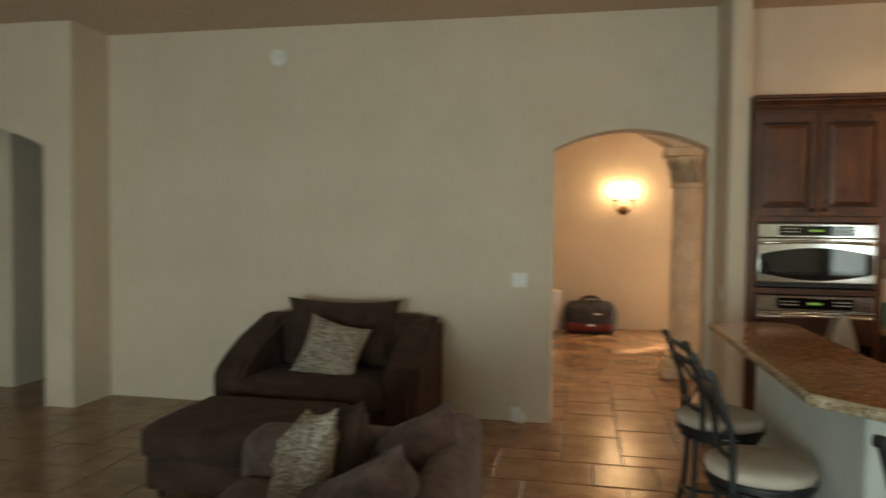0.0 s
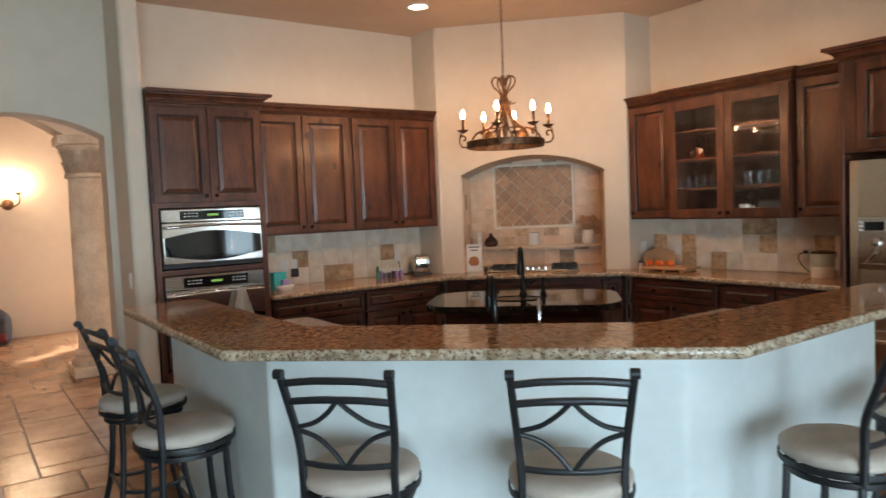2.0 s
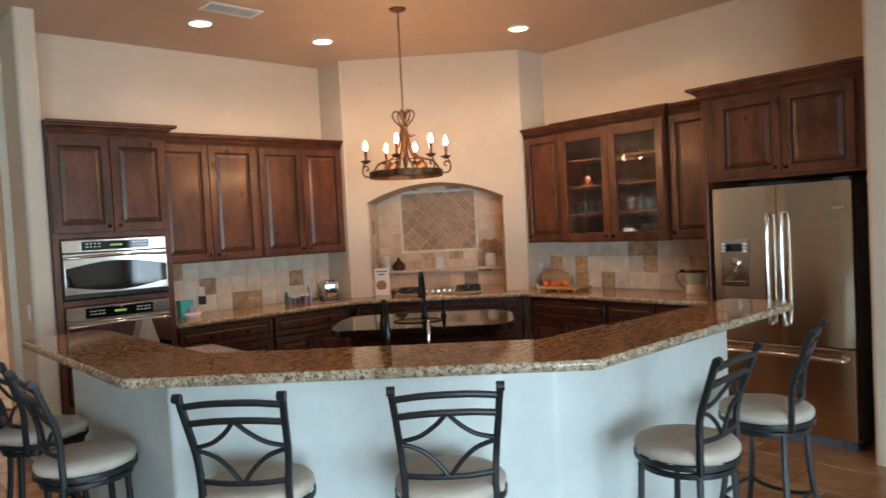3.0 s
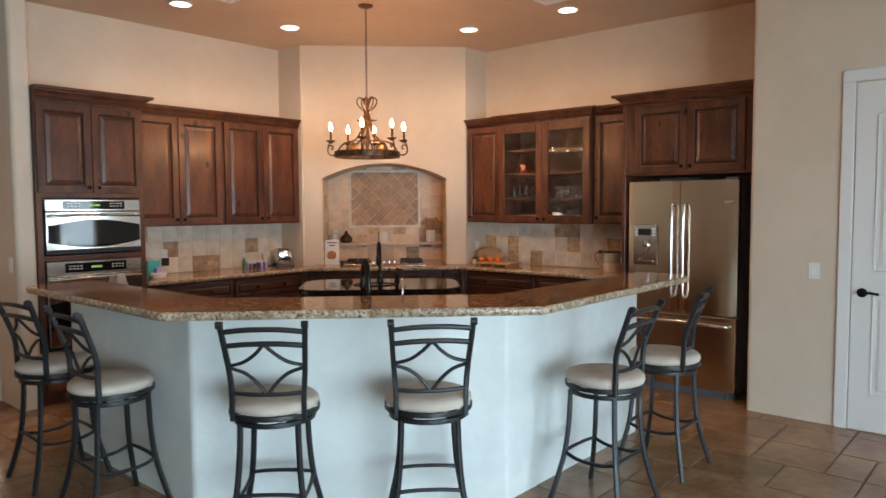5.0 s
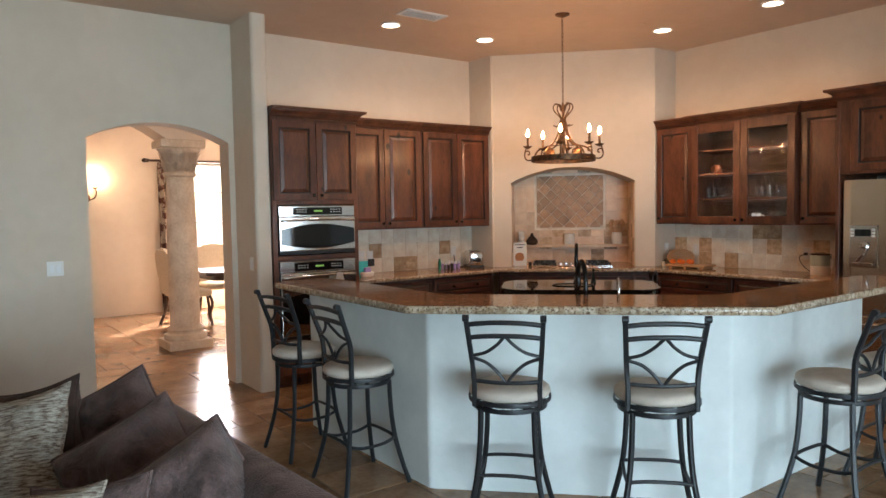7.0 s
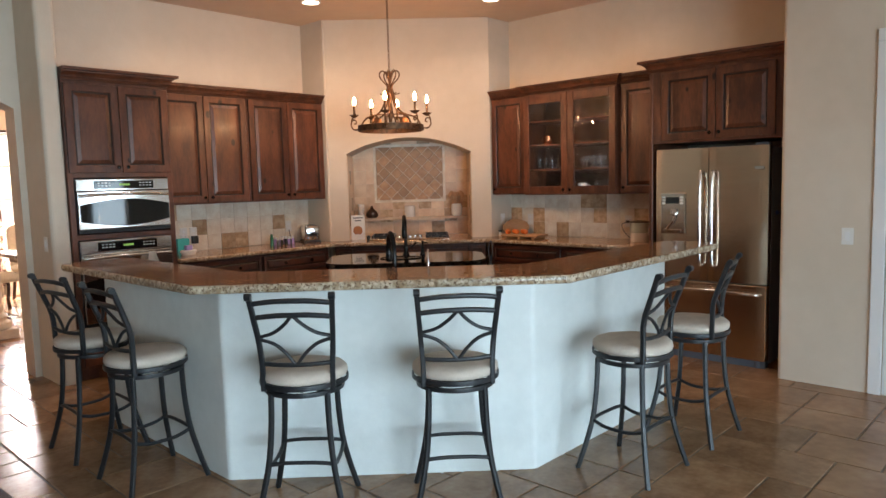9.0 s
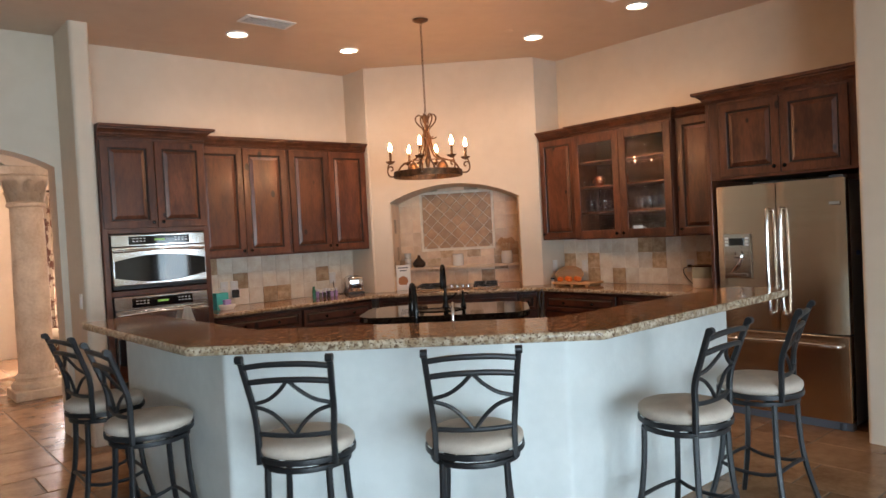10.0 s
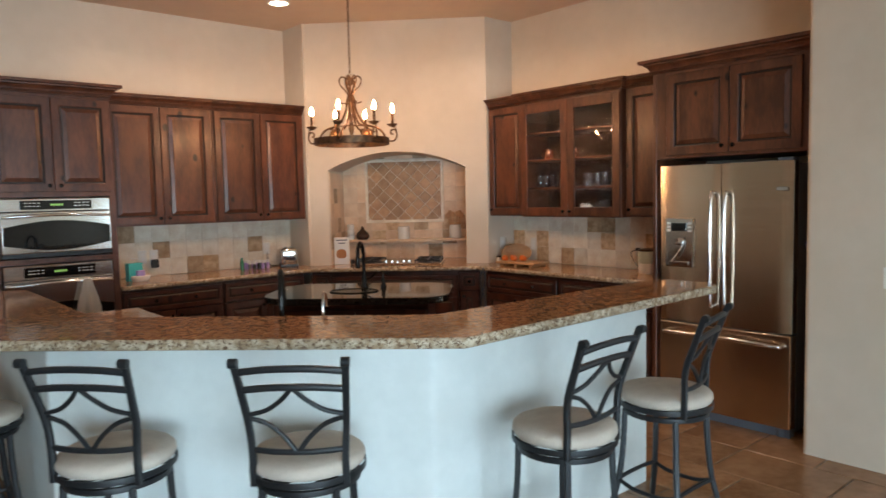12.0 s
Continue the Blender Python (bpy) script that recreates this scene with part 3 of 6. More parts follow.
KNOT = "knotty dark-stained alder wall cabinet with two raised-panel doors"
upper(at_left(1.862), 0.917, 1.378, 2.40, 0.33, 2, KNOT, left=False, right=False)
upper(at_left(2.781), 0.917, 1.378, 2.40, 0.33, 2, KNOT, left=False, right=False)
upper(at_right(3.713), 0.475, 1.372, 2.40, 0.33, 1, "narrow dark-stained alder wall cabinet with one raised panel", False, False)
upper(at_right(2.165), 0.475, 1.372, 2.40, 0.33, 1, "narrow dark-stained alder wall cabinet beside the refrigerator", False, False)

# glass-fronted unit, a little deeper
gc = thing("display_cabinet", at_right(3.236), "dark alder display cabinet with two seeded-glass doors", "cabinet", "kitchen wall cabinets")
W, Z0, Z1, D = 1.068, 1.368, 2.40, 0.385
bm = bmesh.new()
for lo, hi in (((0, -D, Z0), (0.02, -0.03, Z1)), ((W - 0.02, -D, Z0), (W, -0.03, Z1)), ((0.02, -D, Z0), (W - 0.02, -0.03, Z0 + 0.025)), ((0.02, -D, Z1 - 0.04), (W - 0.02, -0.03, Z1)),
               ((0.5 * W - 0.012, -D, Z0 + 0.025), (0.5 * W + 0.012, -D + 0.02, Z1 - 0.04))):
    add_box(bm, lo, hi, 0.002, 1)
part("body", bm, M_WOOD, gc)
part("back_panel", box((0, -0.03, Z0), (W, -0.002, Z1)), M_WOODIN, gc)
SHELVES = (1.63, 1.88, 2.12)
for z in SHELVES:
    part("shelf", box((0.02, -D + 0.04, z - 0.018), (W - 0.02, -0.03, z), 0.002, 1), M_WOOD, gc)
for i in (0, 1):
    dw, dh = W / 2 - 0.006, Z1 - Z0 - 0.04
    bm = bmesh.new()
    for lo, hi in (((0, -0.02, 0), (0.07, 0, dh)), ((dw - 0.07, -0.02, 0), (dw, 0, dh)), ((0.07, -0.019, 0), (dw - 0.07, 0, 0.075)), ((0.07, -0.019, dh - 0.085), (dw - 0.07, 0, dh))):
        add_box(bm, lo, hi, 0.004, 2)
    d = part("door", bm, M_WOOD, gc, "glazed cabinet door")
    d.matrix_basis = pose(0.004 + i * (dw + 0.004), -D, Z0 + 0.01)
    g = part("glass_pane", box((0.065, -0.012, 0.07), (dw - 0.065, -0.008, dh - 0.08)), M_SEEDY, d, "seeded glass pane")
    g.visible_shadow = False
    knob(d, 0.035 if i else dw - 0.035, 0.04)
crown(gc, 0, W, -D - 0.004, -0.002, Z1 - 0.01, True, True)

# tall oven cabinet
oc = thing("oven_cabinet", at_left(1.014), "tall dark-stained alder cabinet holding two built-in ovens", "cabinet")
OW, OD = 0.845, 0.607
bm = bmesh.new()
add_box(bm, (0, -OD, 0.10), (0.045, -0.002, 2.40), 0.003, 1)
add_box(bm, (OW - 0.045, -OD, 0.10), (OW, -0.002, 2.40), 0.003, 1)
add_box(bm, (0.045, -OD, 1.632), (OW - 0.045, -0.002, 2.40))
add_box(bm, (0.045, -OD, 0.10), (OW - 0.045, -0.002, 0.42))
add_box(bm, (0.045, -OD, 1.138), (OW - 0.045, -0.1, 1.178))
add_box(bm, (0.02, -OD + 0.06, -0.0), (OW - 0.02, -0.002, 0.10))
part("body", bm, M_WOOD, oc)
for i in (0, 1):
    dw = (OW - 0.02) / 2
    door(oc, 0.01 + i * dw, 1.668, dw, 0.70, (0.035 if i else dw - 0.04, 0.045), -OD)
dr = door(oc, 0.02, 0.12, OW - 0.04, 0.28, None, -OD, name="drawer_front")
knob(dr, 0.25, 0.14)
knob(dr, 0.56, 0.14)
crown(oc, 0, OW, -OD - 0.004, -0.002, 2.39, False, True, 0.095, 0.075)


def lens(x0, x1, z0, z1, bow, y, thick=0.006, n=14):
    """A dark window with bowed upper and lower edges."""
    bm = bmesh.new()
    up = [(x0 + (x1 - x0) * k / n, z1 + bow * math.sin(math.pi * k / n)) for k in range(n + 1)]
    low = [(x1 - (x1 - x0) * k / n, z0 - bow * math.sin(math.pi * k / n)) for k in range(n + 1)]
    f = [bm.verts.new((x, y - thick, z)) for x, z in up + low]
    g = [bm.verts.new((x, y, z)) for x, z in up + low]
    bm.faces.new(f)
    bm.faces.new(g[::-1])
    for i in range(len(f)):
        k = (i + 1) % len(f)
        bm.faces.new((f[i], f[k], g[k], g[i]))
    return bm


def bowed_handle(x0, x1, z, y, out, r=0.011, rise=0.012):
    pts = curve([(x0, y, z), (x0 + 0.02, y - out * 0.8, z + 0.002), ((x0 + x1) / 2, y - out - 0.012, z + rise), (x1 - 0.02, y - out * 0.8, z + 0.002), (x1, y, z)], 7)
    return tube(pts, r, 10)


def oven(z0, z1, ctrl, label, window):
    o = thing("oven", at_left(1.014), label, "oven", "built-in ovens")
    x0, x1, y = 0.052, OW - 0.052, -OD - 0.001
    part("body", box((x0, y + 0.002, z0 + 0.005), (x1, -0.10, z1 - 0.005)), M_BLACKP, o)
    part("control_panel", box((x0, y - 0.022, z1 - ctrl), (x1, y, z1 - 0.002), 0.004), M_STEELH, o)
    part("display", box((x0 + 0.13, y - 0.026, z1 - ctrl + 0.014), (x1 - 0.13, y - 0.0225, z1 - 0.016), 0.003, 1), M_BLACKGL, o, "black glass control display")
    bm = bmesh.new()
    for i in range(5):
        add_box(bm, (x0 + 0.33 + i * 0.017, y - 0.028, z1 - ctrl * 0.5 - 0.008), (x0 + 0.343 + i * 0.017, y - 0.0265, z1 - ctrl * 0.5 + 0.008))
    part("digits", bm, M_LCD, o)
    for sx in (x0 + 0.16, x1 - 0.25):
        bm = bmesh.new()
        for i in range(4):
            for j in range(2):
                add_box(bm, (sx + i * 0.028, y - 0.0272, z1 - ctrl * 0.62 + j * 0.022), (sx + i * 0.028 + 0.016, y - 0.0265, z1 - ctrl * 0.62 + 0.006 + j * 0.022))
        part("key_marks", bm, M_PLATE, o)
    top = z1 - ctrl - 0.004
    part("door", box((x0, y - 0.03, z0 + 0.035), (x1, y, top), 0.006), M_STEELH, o, "brushed steel oven door")
    part("window", lens(x0 + 0.012, x1 - 0.012, *window, y - 0.0305), M_BLACKGL, o, "dark glass bowed oven window")
    part("handle", bowed_handle(x0 + 0.03, x1 - 0.03, top - 0.035, y - 0.03, 0.042), M_CHROME, o, "bowed polished steel handle", True)
    part("vent", box((x0, y - 0.018, z0 + 0.006), (x1, y, z0 + 0.031)), M_BLACKP, o)
    return o


oven(1.185, 1.622, 0.095, "stainless upper oven with bowed dark window", (1.283, 1.413, 0.046))
oven(0.43, 1.132, 0.105, "stainless lower oven with lit green display", (0.60, 0.80, 0.05))

# towel over the lower oven handle
bm = bmesh.new()
rows = []
for j in range(13):
    f = j / 12
    row = []
    for i in range(13):
        u = i / 12 - 0.5
        w = 0.05 + 0.12 * min(1, f * 1.6)
        row.append(bm.verts.new((u * w, -0.012 * math.sin(u * 16 + f * 2) * f - 0.01, -0.34 * f)))
    rows.append(row)
for a, b in zip(rows, rows[1:]):
    for k in range(12):
        bm.faces.new((a[k], a[k + 1], b[k + 1], b[k]))
bmesh.ops.solidify(bm, geom=list(bm.faces), thickness=0.006)
towel = link("hand_towel", bm, M_CERAM, None, True)
towel.matrix_basis = pose(1.60, 5.327 - OD - 0.09, 1.012)
tagged(towel, "white towel hanging gathered over the lower oven handle", "towel")


# lower cabinets and counters
def base_unit(m, w, depth, layout, label, z1=0.875):
    """A floor unit: its back at y = 0. layout: 'drawer' over doors, or 'drawers'."""
    c = thing("base_cabinet", m, label, "cabinet", "kitchen base cabinets")
    bm = box((0, -depth, 0.10), (w, -0.002, z1), 0.003, 1)
    add_box(bm, (0.0, -depth + 0.07, 0), (w, -0.002, 0.10))
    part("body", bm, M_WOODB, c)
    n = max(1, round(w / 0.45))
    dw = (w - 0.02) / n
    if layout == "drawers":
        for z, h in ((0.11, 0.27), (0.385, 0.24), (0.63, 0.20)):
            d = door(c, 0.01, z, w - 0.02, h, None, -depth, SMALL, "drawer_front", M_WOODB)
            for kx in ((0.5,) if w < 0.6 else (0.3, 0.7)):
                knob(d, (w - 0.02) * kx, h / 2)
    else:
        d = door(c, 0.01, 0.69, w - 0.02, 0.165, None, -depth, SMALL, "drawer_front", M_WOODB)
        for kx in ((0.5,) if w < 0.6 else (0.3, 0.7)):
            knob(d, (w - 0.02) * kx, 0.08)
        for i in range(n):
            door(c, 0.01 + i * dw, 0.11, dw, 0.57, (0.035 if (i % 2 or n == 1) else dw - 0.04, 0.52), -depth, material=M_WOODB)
    return c


B1 = "dark-stained alder base cabinet under the granite counter"
base_unit(at_left(1.862), 0.84, 0.60, "drawer", B1)
base_unit(at_left(2.704), 0.80, 0.60, "drawer", B1)
base_unit(at_right(3.50), 0.86, 0.60, "drawer", B1)
base_unit(at_right(2.638), 0.46, 0.60, "drawer", B1)
base_unit(at_right(2.176), 0.50, 0.60, "drawer", B1)
dg = DIAG @ pose(-0.60, 0.30, 0)
base_unit(dg, 1.20, 0.58, "drawers", "dark alder base cabinet under the cooktop")
for sx in (-0.80, 0.602):
    base_unit(DIAG @ pose(sx, 0.30, 0), 0.198, 0.56, "drawer", "narrow dark alder base cabinet beside the cooktop")

counter = thing("counter", pose(0, 0, 0), "brown granite kitchen counter along the walls", "countertop")
d0 = 8.67 - 0.32 * S2
slab([(1.862, 5.322), (1.862, 4.675), (d0 - 4.675, 4.675), (4.675, d0 - 4.675), (4.675, 1.69), (5.322, 1.69), (5.322, 3.708), (4.952, 3.708), (4.83, 3.83), (5.28, 4.29), (4.29, 5.28), (3.83, 4.83), (3.694, 4.952), (3.694, 5.322)],
     0.878, 0.914, counter)
# counter behind the bar, below its top
low = thing("bar_counter", pose(0, 0, 0), "lower brown granite counter behind the bar", "countertop")
inner = [(0.985, 3.45), (0.985, 2.18), (2.03, 1.135), (3.40, 1.135), (3.40, 1.75), (2.28, 1.75), (1.60, 2.43), (1.60, 3.45)]
slab(inner, 0.878, 0.914, low)
bc = thing("bar_cabinet", pose(0, 0, 0), "dark-stained alder cabinets behind the bar", "cabinet")
part("body", prism([(0.985, 3.42), (0.985, 2.19), (2.035, 1.14), (3.38, 1.14), (3.38, 1.70), (2.25, 1.70), (1.56, 2.40), (1.56, 3.42)], 0.0, 0.877), M_WOOD, bc)

# tall panel beside the refrigerator and the cabinet over it
fc = thing("fridge_cabinet", at_right(1.682), "dark alder cabinet over the refrigerator with two raised-panel doors", "cabinet")
FW, FD = 1.112, 0.70
part("side_panel", box((0, -FD, 0), (0.03, -0.002, 2.40), 0.003, 1), M_WOOD, fc)
part("body", box((0.03, -FD, 1.795), (FW, -0.002, 2.40), 0.003, 1), M_WOOD, fc)
for i in (0, 1):
    dw = 0.455
    door(fc, 0.115 + i * dw, 1.815, dw, 0.555, (0.035 if i else dw - 0.04, 0.045), -FD)
crown(fc, 0, FW, -FD - 0.004, -0.002, 2.39, True, False, 0.095, 0.075)

# ---- refrigerator ----
fr = thing("refrigerator", at_right(1.618, 5.315), "stainless french-door refrigerator with water dispenser", "refrigerator")
RW, RD, RH = 0.912, 0.70, 1.745
part("body", box((0, -RD + 0.09, 0.03), (RW, 0, RH - 0.015), 0.004), M_FSIDE, fr, "dark grey side panels")
for i in (0, 1):
    w = RW / 2 - 0.003
    x = i * (w + 0.006)
    bm = bmesh.new()
    n = 12
    a, b = [], []
    for k in range(n + 1):
        u = k / n
        bow = 0.016 * math.sin(math.pi * (0.5 * u if i == 0 else 0.5 + 0.5 * u))
        a.append((x + w * u, -RD + 0.016 - bow))
    prof2 = [(x, -RD + 0.085)] + a + [(x + w, -RD + 0.085)]
    add_prism(bm, prof2, 0.665, RH, 0.005, 2)
    dd = part("door", bm, M_STEEL, fr, "brushed steel refrigerator door", True)
    hx = x + (w - 0.045 if i == 0 else 0.045)
    part("handle", tube(curve([(hx, -RD - 0.005, 0.80), (hx, -RD - 0.05, 0.83), (hx, -RD - 0.062, 1.18), (hx, -RD - 0.05, 1.52), (hx, -RD - 0.005, 1.55)], 8), 0.014, 10), M_CHROME, dd, "tall curved steel handle", True)
fz = part("freezer_drawer", box((0, -RD, 0.06), (RW, -RD + 0.085, 0.655), 0.008, 3), M_STEEL, fr, "brushed steel freezer drawer")
part("handle", tube(curve([(0.06, -RD - 0.002, 0.585), (0.09, -RD - 0.05, 0.59), (RW / 2, -RD - 0.065, 0.60), (RW - 0.09, -RD - 0.05, 0.59), (RW - 0.06, -RD - 0.002, 0.585)], 8), 0.014, 10), M_CHROME, fz, "horizontal steel handle", True)
part("toe_grille", box((0.01, -RD + 0.03, 0.0), (RW - 0.01, -RD + 0.10, 0.058)), M_FSIDE, fr)
part("hinge_cover", box((RW - 0.10, -RD + 0.02, RH), (RW - 0.01, -RD + 0.12, RH + 0.02), 0.004), M_FSIDE, fr)
dp = part("dispenser", box((0.055, -RD - 0.014, 1.045), (0.265, -RD - 0.002, 1.385), 0.006), M_STEELH, fr, "ice and water dispenser")
part("dispenser_screen", box((0.10, -RD - 0.019, 1.295), (0.215, -RD - 0.0145, 1.35), 0.002, 1), M_BLACKGL, dp)
for sx in (0.068, 0.224):
    bm = bmesh.new()
    for k in range(3):
        add_box(bm, (sx, -RD - 0.018, 1.290 + k * 0.025), (sx + 0.026, -RD - 0.0145, 1.306 + k * 0.025), 0.002, 1)
    part("dispenser_keys", bm, M_PLATE, dp)
part("dispenser_recess", box((0.072, -RD - 0.0155, 1.06), (0.248, -RD - 0.0145, 1.265)), M_STEELH, dp, "steel dispenser recess")
part("dispenser_spout", lathe([(0.028, 0), (0.034, 0.03), (0.02, 0.05)], 14, (0.175, -RD - 0.03, 1.20), (1, 0.45)), M_STEELH, dp, "", True)
part("dispenser_ramp", box((0.085, -RD - 0.03, 1.06), (0.235, -RD - 0.015, 1.085), 0.004), M_STEELH, dp)
part("edge_trim", box((RW - 0.004, -RD + 0.018, 0.67), (RW + 0.002, -RD + 0.03, RH - 0.004)), M_CHROME, fr, "bright steel door edge")
part("edge_trim", box((RW - 0.004, -RD + 0.008, 0.07), (RW + 0.002, -RD + 0.022, 0.65)), M_CHROME, fr, "bright steel drawer edge")
part("foot", lathe([(0.03, 0), (0.03, 0.05)], 14, (RW - 0.07, -RD + 0.05, 0)), M_FSIDE, fr, "", True)
part("dispenser_paddle", tube(curve([(0.19, -RD - 0.022, 1.20), (0.165, -RD - 0.03, 1.14), (0.115, -RD - 0.022, 1.09)], 5), 0.012, 8), M_CHROME, dp, "curved steel paddle", True)
part("badge", box((RW - 0.10, -RD - 0.004, 1.56), (RW - 0.03, -RD + 0.004, 1.585), 0.002, 1), M_CHROME, fr)
clip = part("magnet", lathe([(0.018, 0), (0.018, 0.012), (0.008, 0.02)], 12), mat("blue_plastic", (0.03, 0.07, 0.25), 0.4), fr, "small blue magnet")
clip.matrix_basis = pose(RW + 0.0, -RD + 0.2, 1.22, 0, 90, 0)

# ---- island ----
ISL = Matrix.Translation((0, 0, 0)) @ Matrix.Rotation(radians(-45), 4, "Z")
isl = thing("island", ISL, "small dark wood prep island with black granite top", "island")
s0, s1, u0, u1 = -0.645, 0.635, 3.86, 4.66
part("top", prism(rounded([(s0, u0), (s1, u0), (s1, u1), (s0, u1)], [0.20, 0.20, 0.20, 0.20], 8), 0.868, 0.914, 0.008, 3), M_BLACKG, isl, "polished black granite top with rounded corners")
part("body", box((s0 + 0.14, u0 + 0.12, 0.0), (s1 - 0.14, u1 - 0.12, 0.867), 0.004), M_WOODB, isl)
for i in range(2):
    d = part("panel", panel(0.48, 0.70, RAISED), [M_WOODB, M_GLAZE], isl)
    d.matrix_basis = pose(s0 + 0.16 + i * 0.49, u0 + 0.12, 0.12)
sink = bmesh.new()
ring = [(0.17 * math.cos(a), 0.12 * math.sin(a)) for a in [2 * math.pi * k / 32 for k in range(32)]]
add_tube(sink, [(x - 0.05, y + 4.20, 0.9155) for x, y in ring], 0.006, 8, True)
part("sink_rim", sink, M_ORB, isl, "thin dark bronze sink rim", True)
part("sink_bowl", prism([(x * 0.97 - 0.05, y * 0.97 + 4.20) for x, y in ring], 0.9142, 0.9158), M_ORB, isl, "dark bronze bar sink")


def faucet(m, label, h=0.34, reach=0.17, r=0.014, base=True, material=None, ends=True):
    f = thing("faucet", m, label, "faucet", "kitchen faucets")
    mt = material or M_ORB
    part("base", lathe([(0.028, 0), (0.03, 0.01), (0.02, 0.03), (0.022, 0.07), (0.017, 0.09), (0.015, 0.10)], 18), mt, f, "", True)
    pts = curve([(0, 0, 0.08), (0, 0, h * 0.62), (0, -reach * 0.18, h * 0.90), (0, -reach * 0.55, h), (0, -reach * 0.9, h * 0.90), (0, -reach, h * 0.70)], 7)
    part("spout", tube(pts, r, 12), mt, f, "", True)
    if ends:
        part("spray_head", lathe([(0.016, 0), (0.019, 0.02), (0.017, 0.07), (0.014, 0.085)], 14, (0, -reach, h * 0.70 - 0.075)), mt, f, "", True)
        part("lever", tube(curve([(0.015, 0, 0.06), (0.05, 0.0, 0.075), (0.09, 0, 0.11)], 5), 0.006, 8), mt, f, "", True)
    return f


faucet(pose(3.10, 3.12, 0.914, 0, 0, -48), "dark bronze gooseneck faucet on the island", 0.335)
faucet(pose(1.72, 1.76, 0.914, 0, 0, 150), "dark bronze gooseneck faucet behind the bar", 0.325, 0.15)
faucet(pose(1.86, 1.63, 0.914, 0, 0, 135), "slim brushed nickel water tap behind the bar", 0.225, 0.07, 0.007, material=M_CHROME, ends=False)
soap = thing("soap_dispenser", pose(3.20, 3.02, 0.914), "dark bronze soap dispenser on the island", "soap dispenser")
part("body", lathe([(0.022, 0), (0.024, 0.012), (0.014, 0.03), (0.016, 0.06), (0.009, 0.075), (0.008, 0.10), (0.012, 0.115), (0.004, 0.125)], 16), M_ORB, soap, "", True)
part("nozzle", tube([(0, 0, 0.105), (0, -0.05, 0.11), (0, -0.06, 0.10)], 0.005, 8), M_ORB, soap, "", True)

# ---- bar stools ----
def add_bar(bm, pts, side, w, d):
    """A bar of square section along the points, w wide along side and d deep."""
    pts, side = [Vector(p) for p in pts], Vector(side)
    rings = []
    for i, p in enumerate(pts):
        t = (pts[min(i + 1, len(pts) - 1)] - pts[max(i - 1, 0)]).normalized()
        a = (side - t * side.dot(t)).normalized()
        b = t.cross(a)
        rings.append([bm.verts.new(p + a * (w / 2 * x) + b * (d / 2 * y)) for x, y in ((-1, -0.6), (-0.6, -1), (0.6, -1), (1, -0.6), (1, 0.6), (0.6, 1), (-0.6, 1), (-1, 0.6))])
    for a, b in zip(rings, rings[1:]):
        for k in range(8):
            bm.faces.new((a[k], a[(k + 1) % 8], b[(k + 1) % 8], b[k]))
    bm.faces.new(rings[0][::-1])
    bm.faces.new(rings[-1])
    return bm


def hoop(r, z0, z1, thick=0.005, n=40):
    bm = bmesh.new()
    prof = [(r - thick, z0), (r, z0), (r + 0.001, (z0 + z1) / 2), (r, z1), (r - thick, z1)]
    rings = [[bm.verts.new((q * math.cos(2 * math.pi * k / n), q * math.sin(2 * math.pi * k / n), z)) for q, z in prof] for k in range(n)]
    for k in range(n):
        a, b = rings[k], rings[(k + 1) % n]
        for j in range(5):
            bm.faces.new((a[j], b[j], b[(j + 1) % 5], a[(j + 1) % 5]))
    return bm


